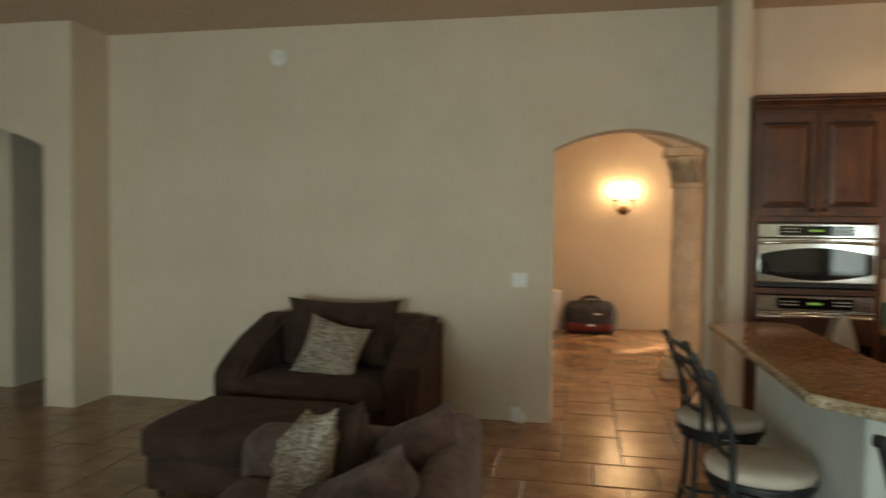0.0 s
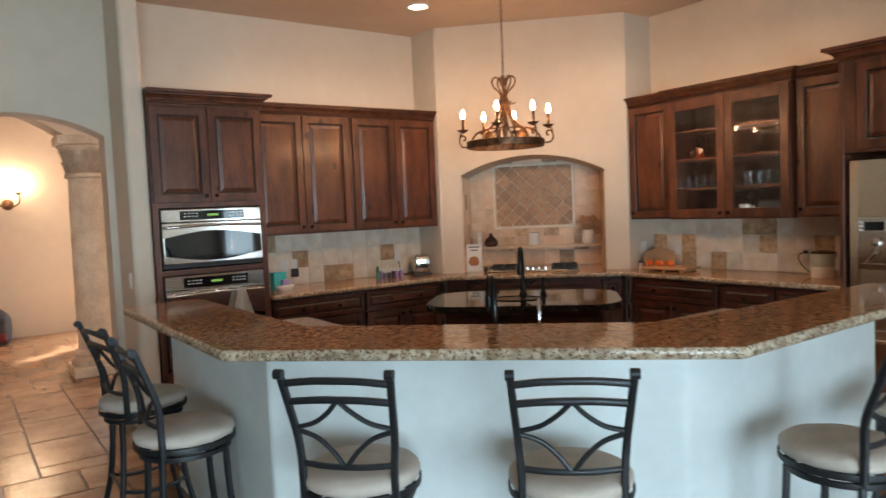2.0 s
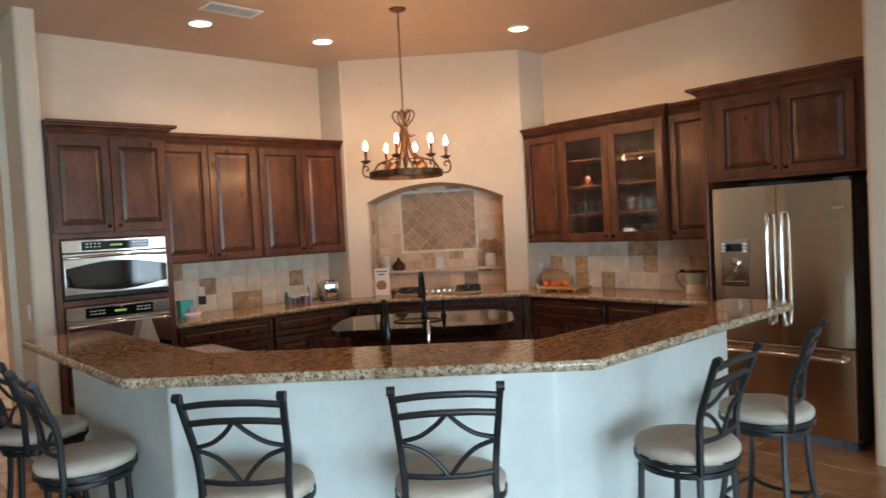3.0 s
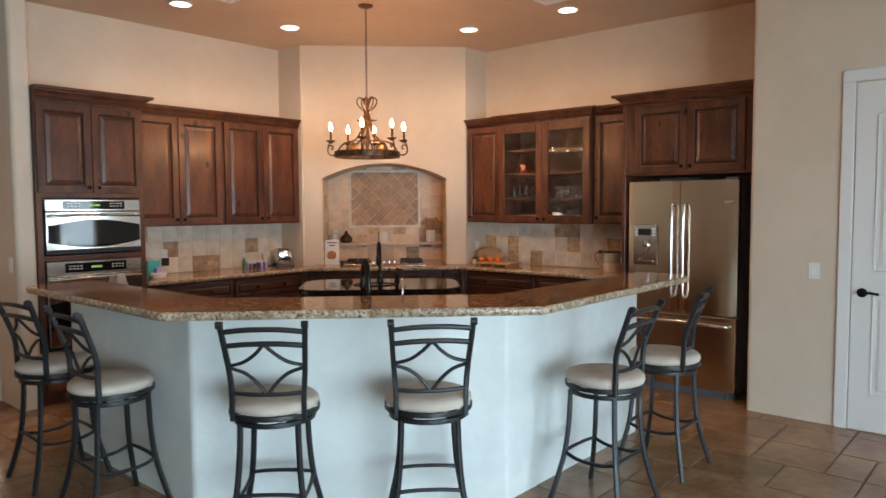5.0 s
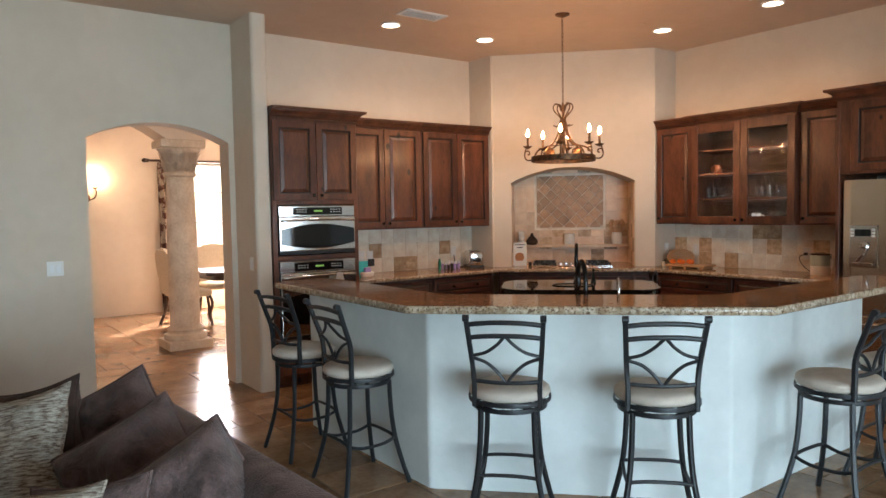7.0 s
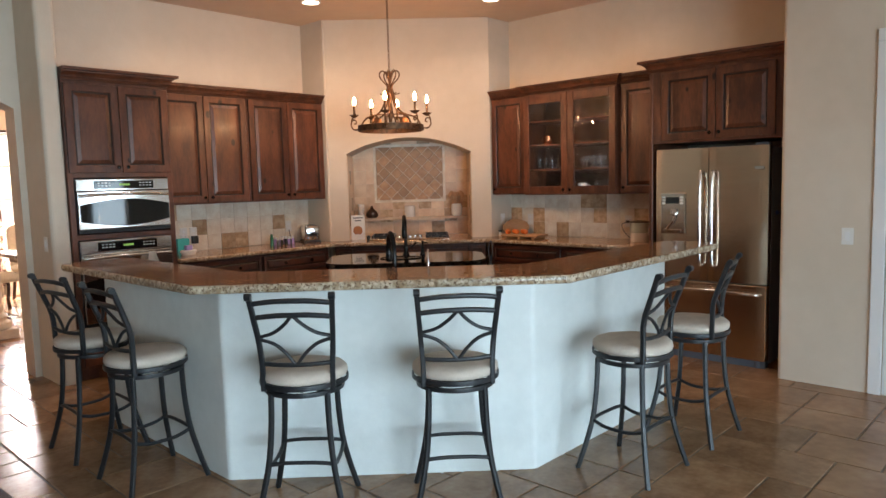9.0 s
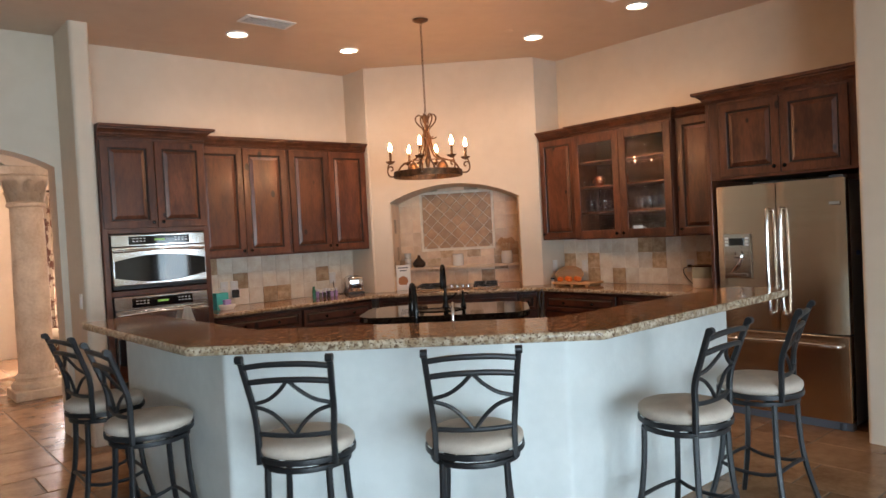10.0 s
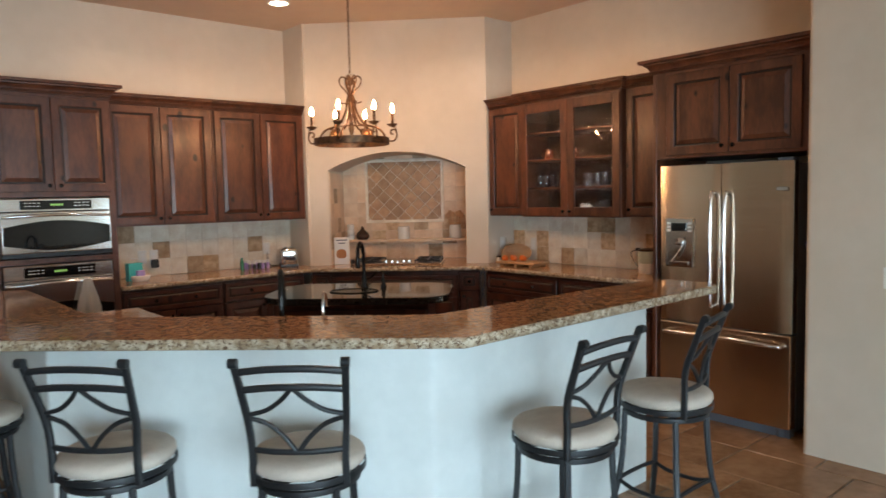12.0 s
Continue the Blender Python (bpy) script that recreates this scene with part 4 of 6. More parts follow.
def stool(x, y, turn, legs):
    """A swivel stool at (x, y): its back looks along turn, its legs stand along legs."""
    st = thing("bar_stool", pose(x, y, 0, 0, 0, legs), "black iron swivel bar stool with round beige suede seat", "stool", "bar stools")
    swing = pose(0, 0, 0, 0, 0, turn - legs)

    def seat_part(name, bm, material, label="", smooth=True):
        bm.transform(swing)
        return part(name, bm, material, st, label, smooth)

    pad = lathe([(0.10, 0.634), (0.180, 0.634), (0.197, 0.642), (0.204, 0.658), (0.202, 0.674), (0.188, 0.687), (0.15, 0.696), (0.06, 0.702), (0.01, 0.703)], 40)
    for v in pad.verts:
        v.co.z += 0.006 * noise.noise(Vector((v.co.x * 9 + x, v.co.y * 9 + y, 0))) * (v.co.z > 0.66)
    seat_part("seat", pad, M_SEAT, "round beige suede cushion")
    seat_part("seat_ring", hoop(0.206, 0.616, 0.638), M_IRON)
    plate_bm = bmesh.new()
    for a in (0, 90):
        q = bmesh.new()
        add_box(q, (-0.203, -0.02, 0.614), (0.203, 0.02, 0.620))
        q.transform(pose(0, 0, 0, 0, 0, a + 45))
        me = bpy.data.meshes.new("strap")
        q.to_mesh(me)
        q.free()
        plate_bm.from_mesh(me)
        bpy.data.meshes.remove(me)
    seat_part("seat_strap", plate_bm, M_IRON, "", False)
    part("swivel", lathe([(0.085, 0.594), (0.085, 0.600), (0.06, 0.603), (0.06, 0.614)], 20), M_IRON, st)
    part("leg_ring", hoop(0.186, 0.580, 0.600, 0.016), M_IRON, st, "", True)
    cross = bmesh.new()
    add_box(cross, (-0.178, -0.018, 0.586), (0.178, 0.018, 0.593))
    add_box(cross, (-0.018, -0.178, 0.5862), (0.018, 0.178, 0.5932))
    cross.transform(pose(0, 0, 0, 0, 0, 45))
    part("cross_bar", cross, M_IRON, st)
    for sx in (-1, 1):
        for sy in (-1, 1):
            pts = curve([(sx * 0.128, sy * 0.128, 0.590), (sx * 0.133, sy * 0.133, 0.43), (sx * 0.147, sy * 0.147, 0.27), (sx * 0.176, sy * 0.176, 0.12), (sx * 0.205, sy * 0.205, 0.0)], 4)
            part("leg", add_bar(bmesh.new(), pts, (1, -sx * sy, 0), 0.024, 0.024), M_IRON, st, "", True)
    for k in range(4):
        a = k * math.pi / 2
        c, s = math.cos(a), math.sin(a)
        e = 0.149
        bow = -0.030 if k % 2 else 0.010
        ends = [(-e, e, 0.262), (-e * 0.45, e, 0.262 + bow * 0.8), (e * 0.45, e, 0.262 + bow * 0.8), (e, e, 0.262)]
        part("stretcher", tube(curve([(c * px - s * py, s * px + c * py, q) for px, py, q in ends], 4), 0.0095, 8), M_IRON, st, "", True)
    # back: two square posts with rails and four arcs between them
    def lean(z):
        f = max(0.0, min(1.0, (z - 0.62) / 0.44))
        return -0.132 - 0.012 * f - 0.080 * max(0.0, f - 0.45) / 0.55

    def wide(z):
        return 0.158 + 0.025 * max(0.0, (z - 0.72) / 0.34)

    for sx in (-1, 1):
        zs = (0.605, 0.66, 0.72, 0.79, 0.85, 0.91, 0.96, 1.01, 1.045)
        pts = [(sx * wide(z), lean(z), z) for z in zs]
        seat_part("back_post", add_bar(bmesh.new(), curve(pts, 2), (1, 0, 0), 0.023, 0.025), M_IRON)
        roll = tube([(sx * wide(1.05) - 0.014, lean(1.05) - 0.007, 1.050), (sx * wide(1.05) + 0.014, lean(1.05) - 0.007, 1.050)], 0.0165, 12)
        seat_part("post_scroll", roll, M_IRON)
    for z, rise, r in ((1.015, 0.014, 0.0115), (0.950, 0.012, 0.0115), (0.732, -0.006, 0.0095)):
        w, y0 = wide(z), lean(z)
        pts = curve([(-w, y0, z), (-w * 0.5, y0 - 0.012, z + rise * 0.8), (0, y0 - 0.016, z + rise), (w * 0.5, y0 - 0.012, z + rise * 0.8), (w, y0, z)], 4)
        seat_part("back_rail", add_bar(bmesh.new(), pts, (0, 0, 1), r * 1.9, r * 1.7), M_IRON)
    for sx in (-1, 1):
        for za, zc in ((0.955, 0.856), (0.730, 0.846)):
            w = wide(zc)
            mid = lambda f: za + (zc - za) * f
            pts = curve([(sx * 0.006, lean(za) - 0.015, za), (sx * w * 0.26, lean(mid(0.5)) - 0.013, mid(0.42)), (sx * w * 0.58, lean(mid(0.8)) - 0.008, mid(0.80)), (sx * w * 0.98, lean(zc), zc)], 5)
            seat_part("back_arc", tube(pts, 0.0085, 8), M_IRON)
    return st


for x, y, turn, legs in ((0.928, 1.548, -47, -47), (1.432, 1.045, -42, -45), (2.312, 0.597, 2, -2), (2.99, 0.572, 13, 0), (0.578, 2.466, -89, -90), (0.560, 3.158, -82, -90)):
    stool(x, y, turn, legs)

# ---- chandelier ----
CH = (3.18, 3.345)
ch = thing("chandelier", pose(CH[0], CH[1], CEIL), "aged bronze chandelier with six candle bulbs on a chain", "chandelier")
part("canopy", lathe([(0.065, 0), (0.062, -0.010), (0.035, -0.022), (0.010, -0.030)], 24), M_BRONZE, ch, "", True)
bm = bmesh.new()
z, k = -0.03, 0
while z > 2.49 - CEIL:
    pts = []
    for a in range(12):
        q = 2 * math.pi * a / 12
        w, h = 0.008 * math.cos(q), 0.021 * math.sin(q)
        pts.append((w, 0, z - 0.017 + h) if k % 2 else (0, w, z - 0.017 + h))
    add_tube(bm, pts, 0.0026, 5, True)
    z, k = z - 0.034, k + 1
part("chain", bm, M_BRONZE, ch, "bronze link chain", True)
Z = lambda h: h - CEIL
part("stem", lathe([(0.010, Z(1.99)), (0.014, Z(2.06)), (0.022, Z(2.10)), (0.012, Z(2.16)), (0.016, Z(2.24)), (0.024, Z(2.28)), (0.010, Z(2.34)), (0.008, Z(2.44)), (0.014, Z(2.46)), (0.006, Z(2.49))], 14), M_BRONZE, ch, "", True)
bm = bmesh.new()
RR = 0.275
n = 48
prof = [(RR, Z(1.972)), (RR + 0.008, Z(1.975)), (RR + 0.008, Z(2.022)), (RR, Z(2.025))]
rings = [[bm.verts.new((r * math.cos(2 * math.pi * k / n), r * math.sin(2 * math.pi * k / n), z)) for r, z in prof] for k in range(n)]
for k in range(n):
    a, b = rings[k], rings[(k + 1) % n]
    for j in range(4):
        bm.faces.new((a[j], a[(j + 1) % 4], b[(j + 1) % 4], b[j]))
part("hoop", bm, M_BRONZE, ch, "round flat bronze hoop", True)
for k in range(6):
    a0 = radians((128, 80, 36, -47, -92, -140)[k])
    c, s = math.cos(a0), math.sin(a0)
    P = lambda r, h: (r * c, r * s, Z(h))
    arm = part("arm", tube(curve([P(0.012, 2.36), P(0.03, 2.30), P(0.045, 2.22), P(0.10, 2.13), P(0.20, 2.095), P(0.245, 2.05), P(0.262, 2.00)], 5), 0.008, 8), M_BRONZE, ch, "", True)
    scroll = curve([P(0.268, 2.0), P(0.32, 1.995), P(0.345, 2.03), P(0.335, 2.075), P(0.305, 2.075), P(0.300, 2.05), P(0.318, 2.045)], 5)
    part("scroll", tube(scroll, 0.0065, 7), M_BRONZE, arm, "", True)
    part("link", tube(curve([P(0.345, 2.04), P(0.34, 2.08), P(0.325, 2.105)], 4), 0.006, 6), M_BRONZE, arm, "", True)
    part("drip_pan", lathe([(0.006, Z(2.095)), (0.030, Z(2.11)), (0.040, Z(2.122)), (0.030, Z(2.118)), (0.012, Z(2.12))], 10, (0.315 * c, 0.315 * s, 0), (1, 1), 0.14, 5), M_BRONZE, arm, "scalloped bronze drip pan", True)
    part("candle", lathe([(0.011, Z(2.115)), (0.011, Z(2.205))], 12, (0.315 * c, 0.315 * s, 0)), M_BRONZE, arm, "", True)
    bulb = part("bulb", lathe([(0.008, Z(2.205)), (0.013, Z(2.218)), (0.0145, Z(2.230)), (0.009, Z(2.252)), (0.003, Z(2.272))], 12, (0.315 * c, 0.315 * s, 0)), M_BULB, arm, "lit flame-shaped bulb", True)
    crown_loop = curve([P(0.012, 2.33), P(0.03, 2.37), P(0.075, 2.42), P(0.085, 2.46), P(0.06, 2.485), P(0.03, 2.465), P(0.018, 2.42)], 5)
    part("crown_loop", tube(crown_loop, 0.006, 7), M_BRONZE, ch, "", True)
    part("tip", tube(curve([P(0.02, 2.30), P(0.05, 2.285), P(0.085, 2.295)], 4), 0.005, 6), M_BRONZE, ch, "", True)
for sx, sy in ((0.09, -0.08), (-0.09, 0.08)):
    bell = part("bell_shade", lathe([(0.052, Z(2.00)), (0.050, Z(2.03)), (0.044, Z(2.075)), (0.030, Z(2.09)), (0.012, Z(2.10)), (0.006, Z(2.12))], 18, (sx, sy, 0)), M_BRONZE, ch, "copper-toned bell-shaped downlight", True)
    part("bell_bar", tube([(0, 0, Z(2.12)), (sx, sy, Z(2.115))], 0.005, 6), M_BRONZE, ch)

# ---- ceiling fittings ----
CANS = [(2.09, 4.44), (3.18, 4.41), (4.40, 3.20), (4.45, 2.13)]
for i, (x, y) in enumerate(CANS):
    c = thing("recessed_light", pose(x, y, CEIL), "lit round recessed ceiling light with white trim", "ceiling light", "recessed ceiling lights")
    bm = bmesh.new()
    add_tube(bm, [(0.085 * math.cos(2 * math.pi * k / 32), 0.085 * math.sin(2 * math.pi * k / 32), -0.004) for k in range(32)], 0.010, 6, True)
    part("trim", bm, M_WHITE, c, "", True)
    part("lens", lathe([(0.078, -0.002), (0.06, -0.006), (0.02, -0.008)], 28), M_CAN, c, "glowing lens", True)
    lamp("recessed_lamp", "SPOT", pose(x, y, CEIL - 0.02), 8.5, (1.0, 0.77, 0.55), radius=0.08, cone=150)


def vent(x, y, turn):
    v = thing("ceiling_vent", pose(x, y, CEIL, 0, 0, turn), "white slatted ceiling air vent", "air vent", "ceiling vents")
    bm = bmesh.new()
    for lo, hi in (((-0.21, -0.10, -0.008), (0.21, -0.075, 0)), ((-0.21, 0.075, -0.008), (0.21, 0.10, 0)), ((-0.21, -0.075, -0.008), (-0.185, 0.075, 0)), ((0.185, -0.075, -0.008), (0.21, 0.075, 0))):
        add_box(bm, lo, hi)
    part("frame", bm, M_WHITE, v)
    part("backing", box((-0.185, -0.075, -0.002), (0.185, 0.075, -0.0005)), M_FSIDE, v)
    for k in range(7):
        s = part("slat", box((-0.185, -0.009, -0.001), (0.185, 0.009, 0.001)), M_WHITE, v)
        s.matrix_basis = pose(0, -0.066 + 0.022 * k, -0.006, 35, 0, 0)


vent(2.15, 4.02, 0)
vent(4.10, 1.98, 90)
for x, y in ((4.05, 3.18), (-3.23, 4.70)):
    sp = thing("sprinkler", pose(x, y, CEIL), "small white ceiling sprinkler cover", "sprinkler")
    part("cover", lathe([(0.045, 0), (0.043, -0.006), (0.015, -0.009)], 20), M_CEIL, sp, "", True)
sm = thing("smoke_alarm", pose(-2.68, ARCH_Y, 3.0, 90, 0, 0), "round white smoke alarm high on the wall", "smoke alarm")
part("base", lathe([(0.075, 0), (0.075, 0.015), (0.068, 0.03), (0.03, 0.036)], 28), M_WHITE, sm, "", True)
part("grille", lathe([(0.045, 0.03), (0.045, 0.042), (0.02, 0.045)], 20), M_PLATE, sm, "", True)


# ---- plates ----
def plate(m, label, kind="outlet", w=0.075, toggles=1):
    p = thing("light_switch" if kind == "switch" else "wall_outlet", m, label, kind, "wall plates")
    part("plate", box((-w / 2, -0.006, -0.058), (w / 2, 0, 0.058), 0.003), M_PLATE, p)
    for t in range(toggles):
        x = (t - (toggles - 1) / 2) * 0.045
        if kind == "switch":
            part("rocker", box((x - 0.016, -0.010, -0.032), (x + 0.016, -0.005, 0.032), 0.002, 1), M_WHITE, p)
        else:
            for z in (-0.02, 0.02):
                part("socket", lathe([(0.015, 0), (0.015, 0.004)], 14, (0, 0, 0)), M_WHITE, p).matrix_basis = pose(x, -0.005, z, 90, 0, 0)
    return p


plate(pose(-0.605, ARCH_Y, 1.15), "white double rocker switch on the living room wall", "switch", 0.118, 2)
plate(pose(-0.62, ARCH_Y, 0.06), "white outlet low on the living room wall")
fr2 = thing("air_freshener", pose(-0.60, ARCH_Y - 0.006, 0.035), "white plug-in air freshener in the low outlet", "air freshener")
part("body", box((-0.05, -0.06, -0.03), (0.06, -0.001, 0.045), 0.012, 3), M_WHITE, fr2, "", True)
part("vial", lathe([(0.016, -0.03), (0.018, 0.0), (0.010, 0.012)], 12, (0.02, -0.07, 0.0)), M_CERAM, fr2, "", True)
plate(pose(0.87, 4.86, 1.12, 0, 0, -90), "white switch on the wing wall", "switch")
plate(pose(4.455, 0.12, 1.08, 0, 0, -90), "white switch beside the pantry door", "switch")
SPL = 5.315
plate(pose(2.22, SPL, 1.09), "white outlet on the tile backsplash")
plate(pose(2.32, SPL, 1.09), "white outlet on the tile backsplash")
plate(pose(3.42, SPL, 1.09), "white outlet on the tile backsplash")
plate(pose(SPL, 3.44, 1.09, 0, 0, -90), "white outlet on the tile backsplash")
plate(pose(SPL, 2.25, 1.09, 0, 0, -90), "white outlet with black plug on the backsplash")
plate(pose(5.16, 3.713, 1.10), "white switch beside the niche", "switch")

# ---- pantry door in the right-hand wall ----
dr = structure(new("door_1"), "white two-panel interior door, closed, with dark lever", "door")
dr.matrix_basis = pose(4.455, -0.115, 0, 0, 0, -90)
DW, DH = 0.80, 2.36
part("door_slab", box((0, -0.012, 0.008), (DW, -0.001, DH), 0.003), M_WHITE, dr)
for z0, z1, rise in ((0.26, 0.94, 0.0), (1.10, 2.14, 0.10)):
    for inset, y, mt in ((0.0, -0.016, M_WHITE), (0.045, -0.019, M_WHITE)):
        x0, x1 = 0.13 + inset, DW - 0.13 - inset
        top = arch_line(x0, x1, z1 - inset, rise, 10)[::-1] if rise else [(x1, z1 - inset), (x0, z1 - inset)]
        poly = [(x0, z0 + inset), (x1, z0 + inset)] + top
        bm = bmesh.new()
        if inset:
            f = [bm.verts.new((x, y, z)) for x, z in poly]
            c = Vector((DW / 2, -0.0125, (z0 + z1) / 2))
            g = [bm.verts.new((x + (0.02 if x < c.x else -0.02) * -1, -0.012, z + (0.02 if z > c.z else -0.02))) for x, z in poly]
            bm.faces.new(f)
            for i in range(len(f)):
                k = (i + 1) % len(f)
                bm.faces.new((f[i], f[k], g[k], g[i]))
            part("raised_field", bm, mt, dr)
        else:
            add_tube(bm, [(x, -0.013, z) for x, z in poly], 0.008, 6, True)
            part("moulding", bm, mt, dr, "", True)
lv = part("lever", lathe([(0.032, 0), (0.032, 0.006), (0.012, 0.012), (0.012, 0.05)], 18), M_ORB, dr, "dark bronze lever handle", True)
lv.matrix_basis = pose(0.065, -0.012, 0.95, 90, 0, 0)
part("lever_arm", tube(curve([(0.065, -0.055, 0.95), (0.11, -0.06, 0.955), (0.17, -0.055, 0.948)], 4), 0.009, 8), M_ORB, dr, "", True)
tr = structure(new("trim"), "white door casing", "trim")
tr.matrix_basis = dr.matrix_basis.copy()
bm = bmesh.new()
for lo, hi in (((-0.085, -0.022, 0), (-0.006, -0.001, DH + 0.01)), ((DW + 0.006, -0.022, 0), (DW + 0.085, -0.001, DH + 0.01)), ((-0.085, -0.023, DH + 0.01), (DW + 0.085, -0.001, DH + 0.09))):
    add_box(bm, lo, hi, 0.006, 2)
part("casing", bm, M_WHITE, tr)

# ---- stone column ----
co = thing("stone_column", pose(COL[0], COL[1], 0, 0, 0, 0), "carved pale stone column with leafy capital", "column")
part("plinth", box((-0.25, -0.25, 0), (0.25, 0.25, 0.10), 0.012), M_COLUMN, co)
part("base", lathe([(0.235, 0.10), (0.245, 0.13), (0.235, 0.165), (0.20, 0.18), (0.195, 0.20), (0.205, 0.22), (0.19, 0.245), (0.17, 0.26)], 40), M_COLUMN, co, "", True)
bm = lathe([(0.168, 0.26), (0.170, 0.6), (0.168, 1.2), (0.160, 1.75), (0.154, 2.0)], 48)
bmesh.ops.subdivide_edges(bm, edges=[e for e in bm.edges if abs(e.verts[0].co.z - e.verts[1].co.z) > 0.1], cuts=10)
for v in bm.verts:
    k = 1 + 0.02 * noise.noise(v.co * 9) + 0.03 * min(0, noise.noise(v.co * 3.1) + 0.25)
    v.co.x, v.co.y = v.co.x * k, v.co.y * k
part("shaft", bm, M_COLUMN, co, "weathered pale stone shaft", True)
cap = part("capital", lathe([(0.165, 2.0), (0.185, 2.015), (0.185, 2.045), (0.165, 2.06), (0.170, 2.12), (0.185, 2.20), (0.215, 2.28), (0.245, 2.32), (0.235, 2.335)], 40), M_COLUMN, co, "carved leaf capital", True)
for row, (z, r, h, lean_) in enumerate(((2.06, 0.168, 0.13, 0.05), (2.15, 0.182, 0.16, 0.07))):
    for k in range(10):
        a = 2 * math.pi * (k + row * 0.5) / 10
        bm = bmesh.new()
        rows = []
        for j in range(6):
            f = j / 5
            w = 0.055 * math.sin(math.pi * (0.25 + 0.72 * f))
            out = r + lean_ * f * f + 0.012
            zz = z + h * f - (0.03 * max(0, f - 0.8) * 5)
            rows.append([bm.verts.new((out - abs(q) * 0.012, q * w, zz)) for q in (-1, -0.5, 0, 0.5, 1)])
        for p, q in zip(rows, rows[1:]):
            for i in range(4):
                bm.faces.new((p[i], p[i + 1], q[i + 1], q[i]))
        bmesh.ops.solidify(bm, geom=list(bm.faces), thickness=0.02)
        leaf = part("leaf", bm, M_COLUMN, cap, "", True)
        leaf.matrix_basis = pose(0, 0, 0, 0, 0, math.degrees(a))
part("abacus", box((-0.255, -0.21, 2.335), (0.255, 0.21, 2.425), 0.012), M_COLUMN, co)

# ---- hall: sconce, bags ----
sc = thing("wall_sconce", pose(0.50, HALL_Y, 1.9), "dark iron wall sconce with two lit candle bulbs", "wall lamp")
part("back_plate", lathe([(0.075, 0), (0.07, 0.012), (0.03, 0.03), (0.012, 0.04)], 18), M_BRONZE, sc, "", True).matrix_basis = pose(0, 0, -0.06, 90, 0, 0)
for sx in (-1, 1):
    arm = part("arm", tube(curve([(0, -0.03, -0.06), (sx * 0.05, -0.09, -0.09), (sx * 0.12, -0.13, -0.05), (sx * 0.14, -0.13, 0.03), (sx * 0.125, -0.13, 0.08)], 6), 0.009, 8), M_BRONZE, sc, "", True)
    part("cup", lathe([(0.012, 0.07), (0.04, 0.09), (0.045, 0.10), (0.015, 0.10)], 14, (sx * 0.125, -0.13, 0)), M_BRONZE, arm, "", True)
    part("candle", lathe([(0.014, 0.10), (0.014, 0.17)], 12, (sx * 0.125, -0.13, 0)), M_CERAM, arm, "", True)
    part("bulb", lathe([(0.012, 0.17), (0.03, 0.20), (0.034, 0.235), (0.02, 0.29), (0.004, 0.32)], 14, (sx * 0.125, -0.13, 0)), M_SBULB, arm, "glowing bulb", True)

bag = thing("duffel_bag", pose(0.02, 10.25, 0, 0, 0, 4), "black duffel bag with dark red panels and handles", "bag")
part("body", soft_box((-0.36, -0.22, 0.0), (0.36, 0.22, 0.44), 0.09, 4, 0.035, 3), M_BAG, bag, "", True)
part("side_panel", soft_box((-0.35, -0.245, 0.05), (0.30, -0.20, 0.17), 0.02, 2, 0.01, 1), M_RED, bag, "dark red front panel", True)
part("mark", box((-0.05, -0.262, 0.12), (0.05, -0.252, 0.15), 0.003, 1), M_PLATE, bag, "pale printed mark")
part("mark", box((0.04, -0.255, 0.29), (0.14, -0.243, 0.31), 0.003, 1), M_PLATE, bag, "pale printed mark")
for y in (-0.10, 0.10):
    part("handle", tube(curve([(-0.18, y * 2.0, 0.36), (-0.12, y * 1.3, 0.49), (0, y, 0.53), (0.12, y * 1.3, 0.50), (0.18, y * 2.0, 0.36)], 6), 0.013, 8), M_BAG, bag, "", True)
binp = thing("paper_roll", pose(-0.52, 10.32, 0), "white upright storage tube against the hall wall", "storage tube")
part("tube", lathe([(0.10, 0), (0.105, 0.01), (0.105, 0.60), (0.095, 0.61)], 20), M_WHITE, binp, "", True)
pnl = thing("grey_panel", pose(-0.72, 10.55, 0), "grey flat panel leaning in the hall corner", "panel")
part("board", box((-0.10, -0.02, 0), (0.12, 0.02, 1.15), 0.006), M_FSIDE, pnl)


# ---- dining room ----
def window(name, u0, u1, z0, z1, m, label, cols=2, rows=3):
    w = structure(new(name), label, "window")
    w.matrix_basis = m
    bm = bmesh.new()
    t = 0.045
    for lo, hi in (((u0, 0.05, z0), (u0 + t, 0.11, z1)), ((u1 - t, 0.05, z0), (u1, 0.11, z1)), ((u0 + t, 0.05, z0), (u1 - t, 0.11, z0 + t)), ((u0 + t, 0.05, z1 - t), (u1 - t, 0.11, z1))):
        add_box(bm, lo, hi, 0.004, 1)
    part("window_frame", bm, M_WHITE, w)
    for c in range(1, cols):
        x = u0 + (u1 - u0) * c / cols
        part("muntin", box((x - 0.014, 0.065, z0 + t), (x + 0.014, 0.095, z1 - t)), M_WHITE, w)
    for r in range(1, rows):
        z = z0 + (z1 - z0) * r / rows
        part("muntin", box((u0 + t, 0.066, z - 0.012), (u1 - t, 0.094, z + 0.012)), M_WHITE, w)
    g = part("pane", box((u0 + t, 0.076, z0 + t), (u1 - t, 0.082, z1 - t)), M_GLASS, w)
    g.visible_shadow = False
    return w


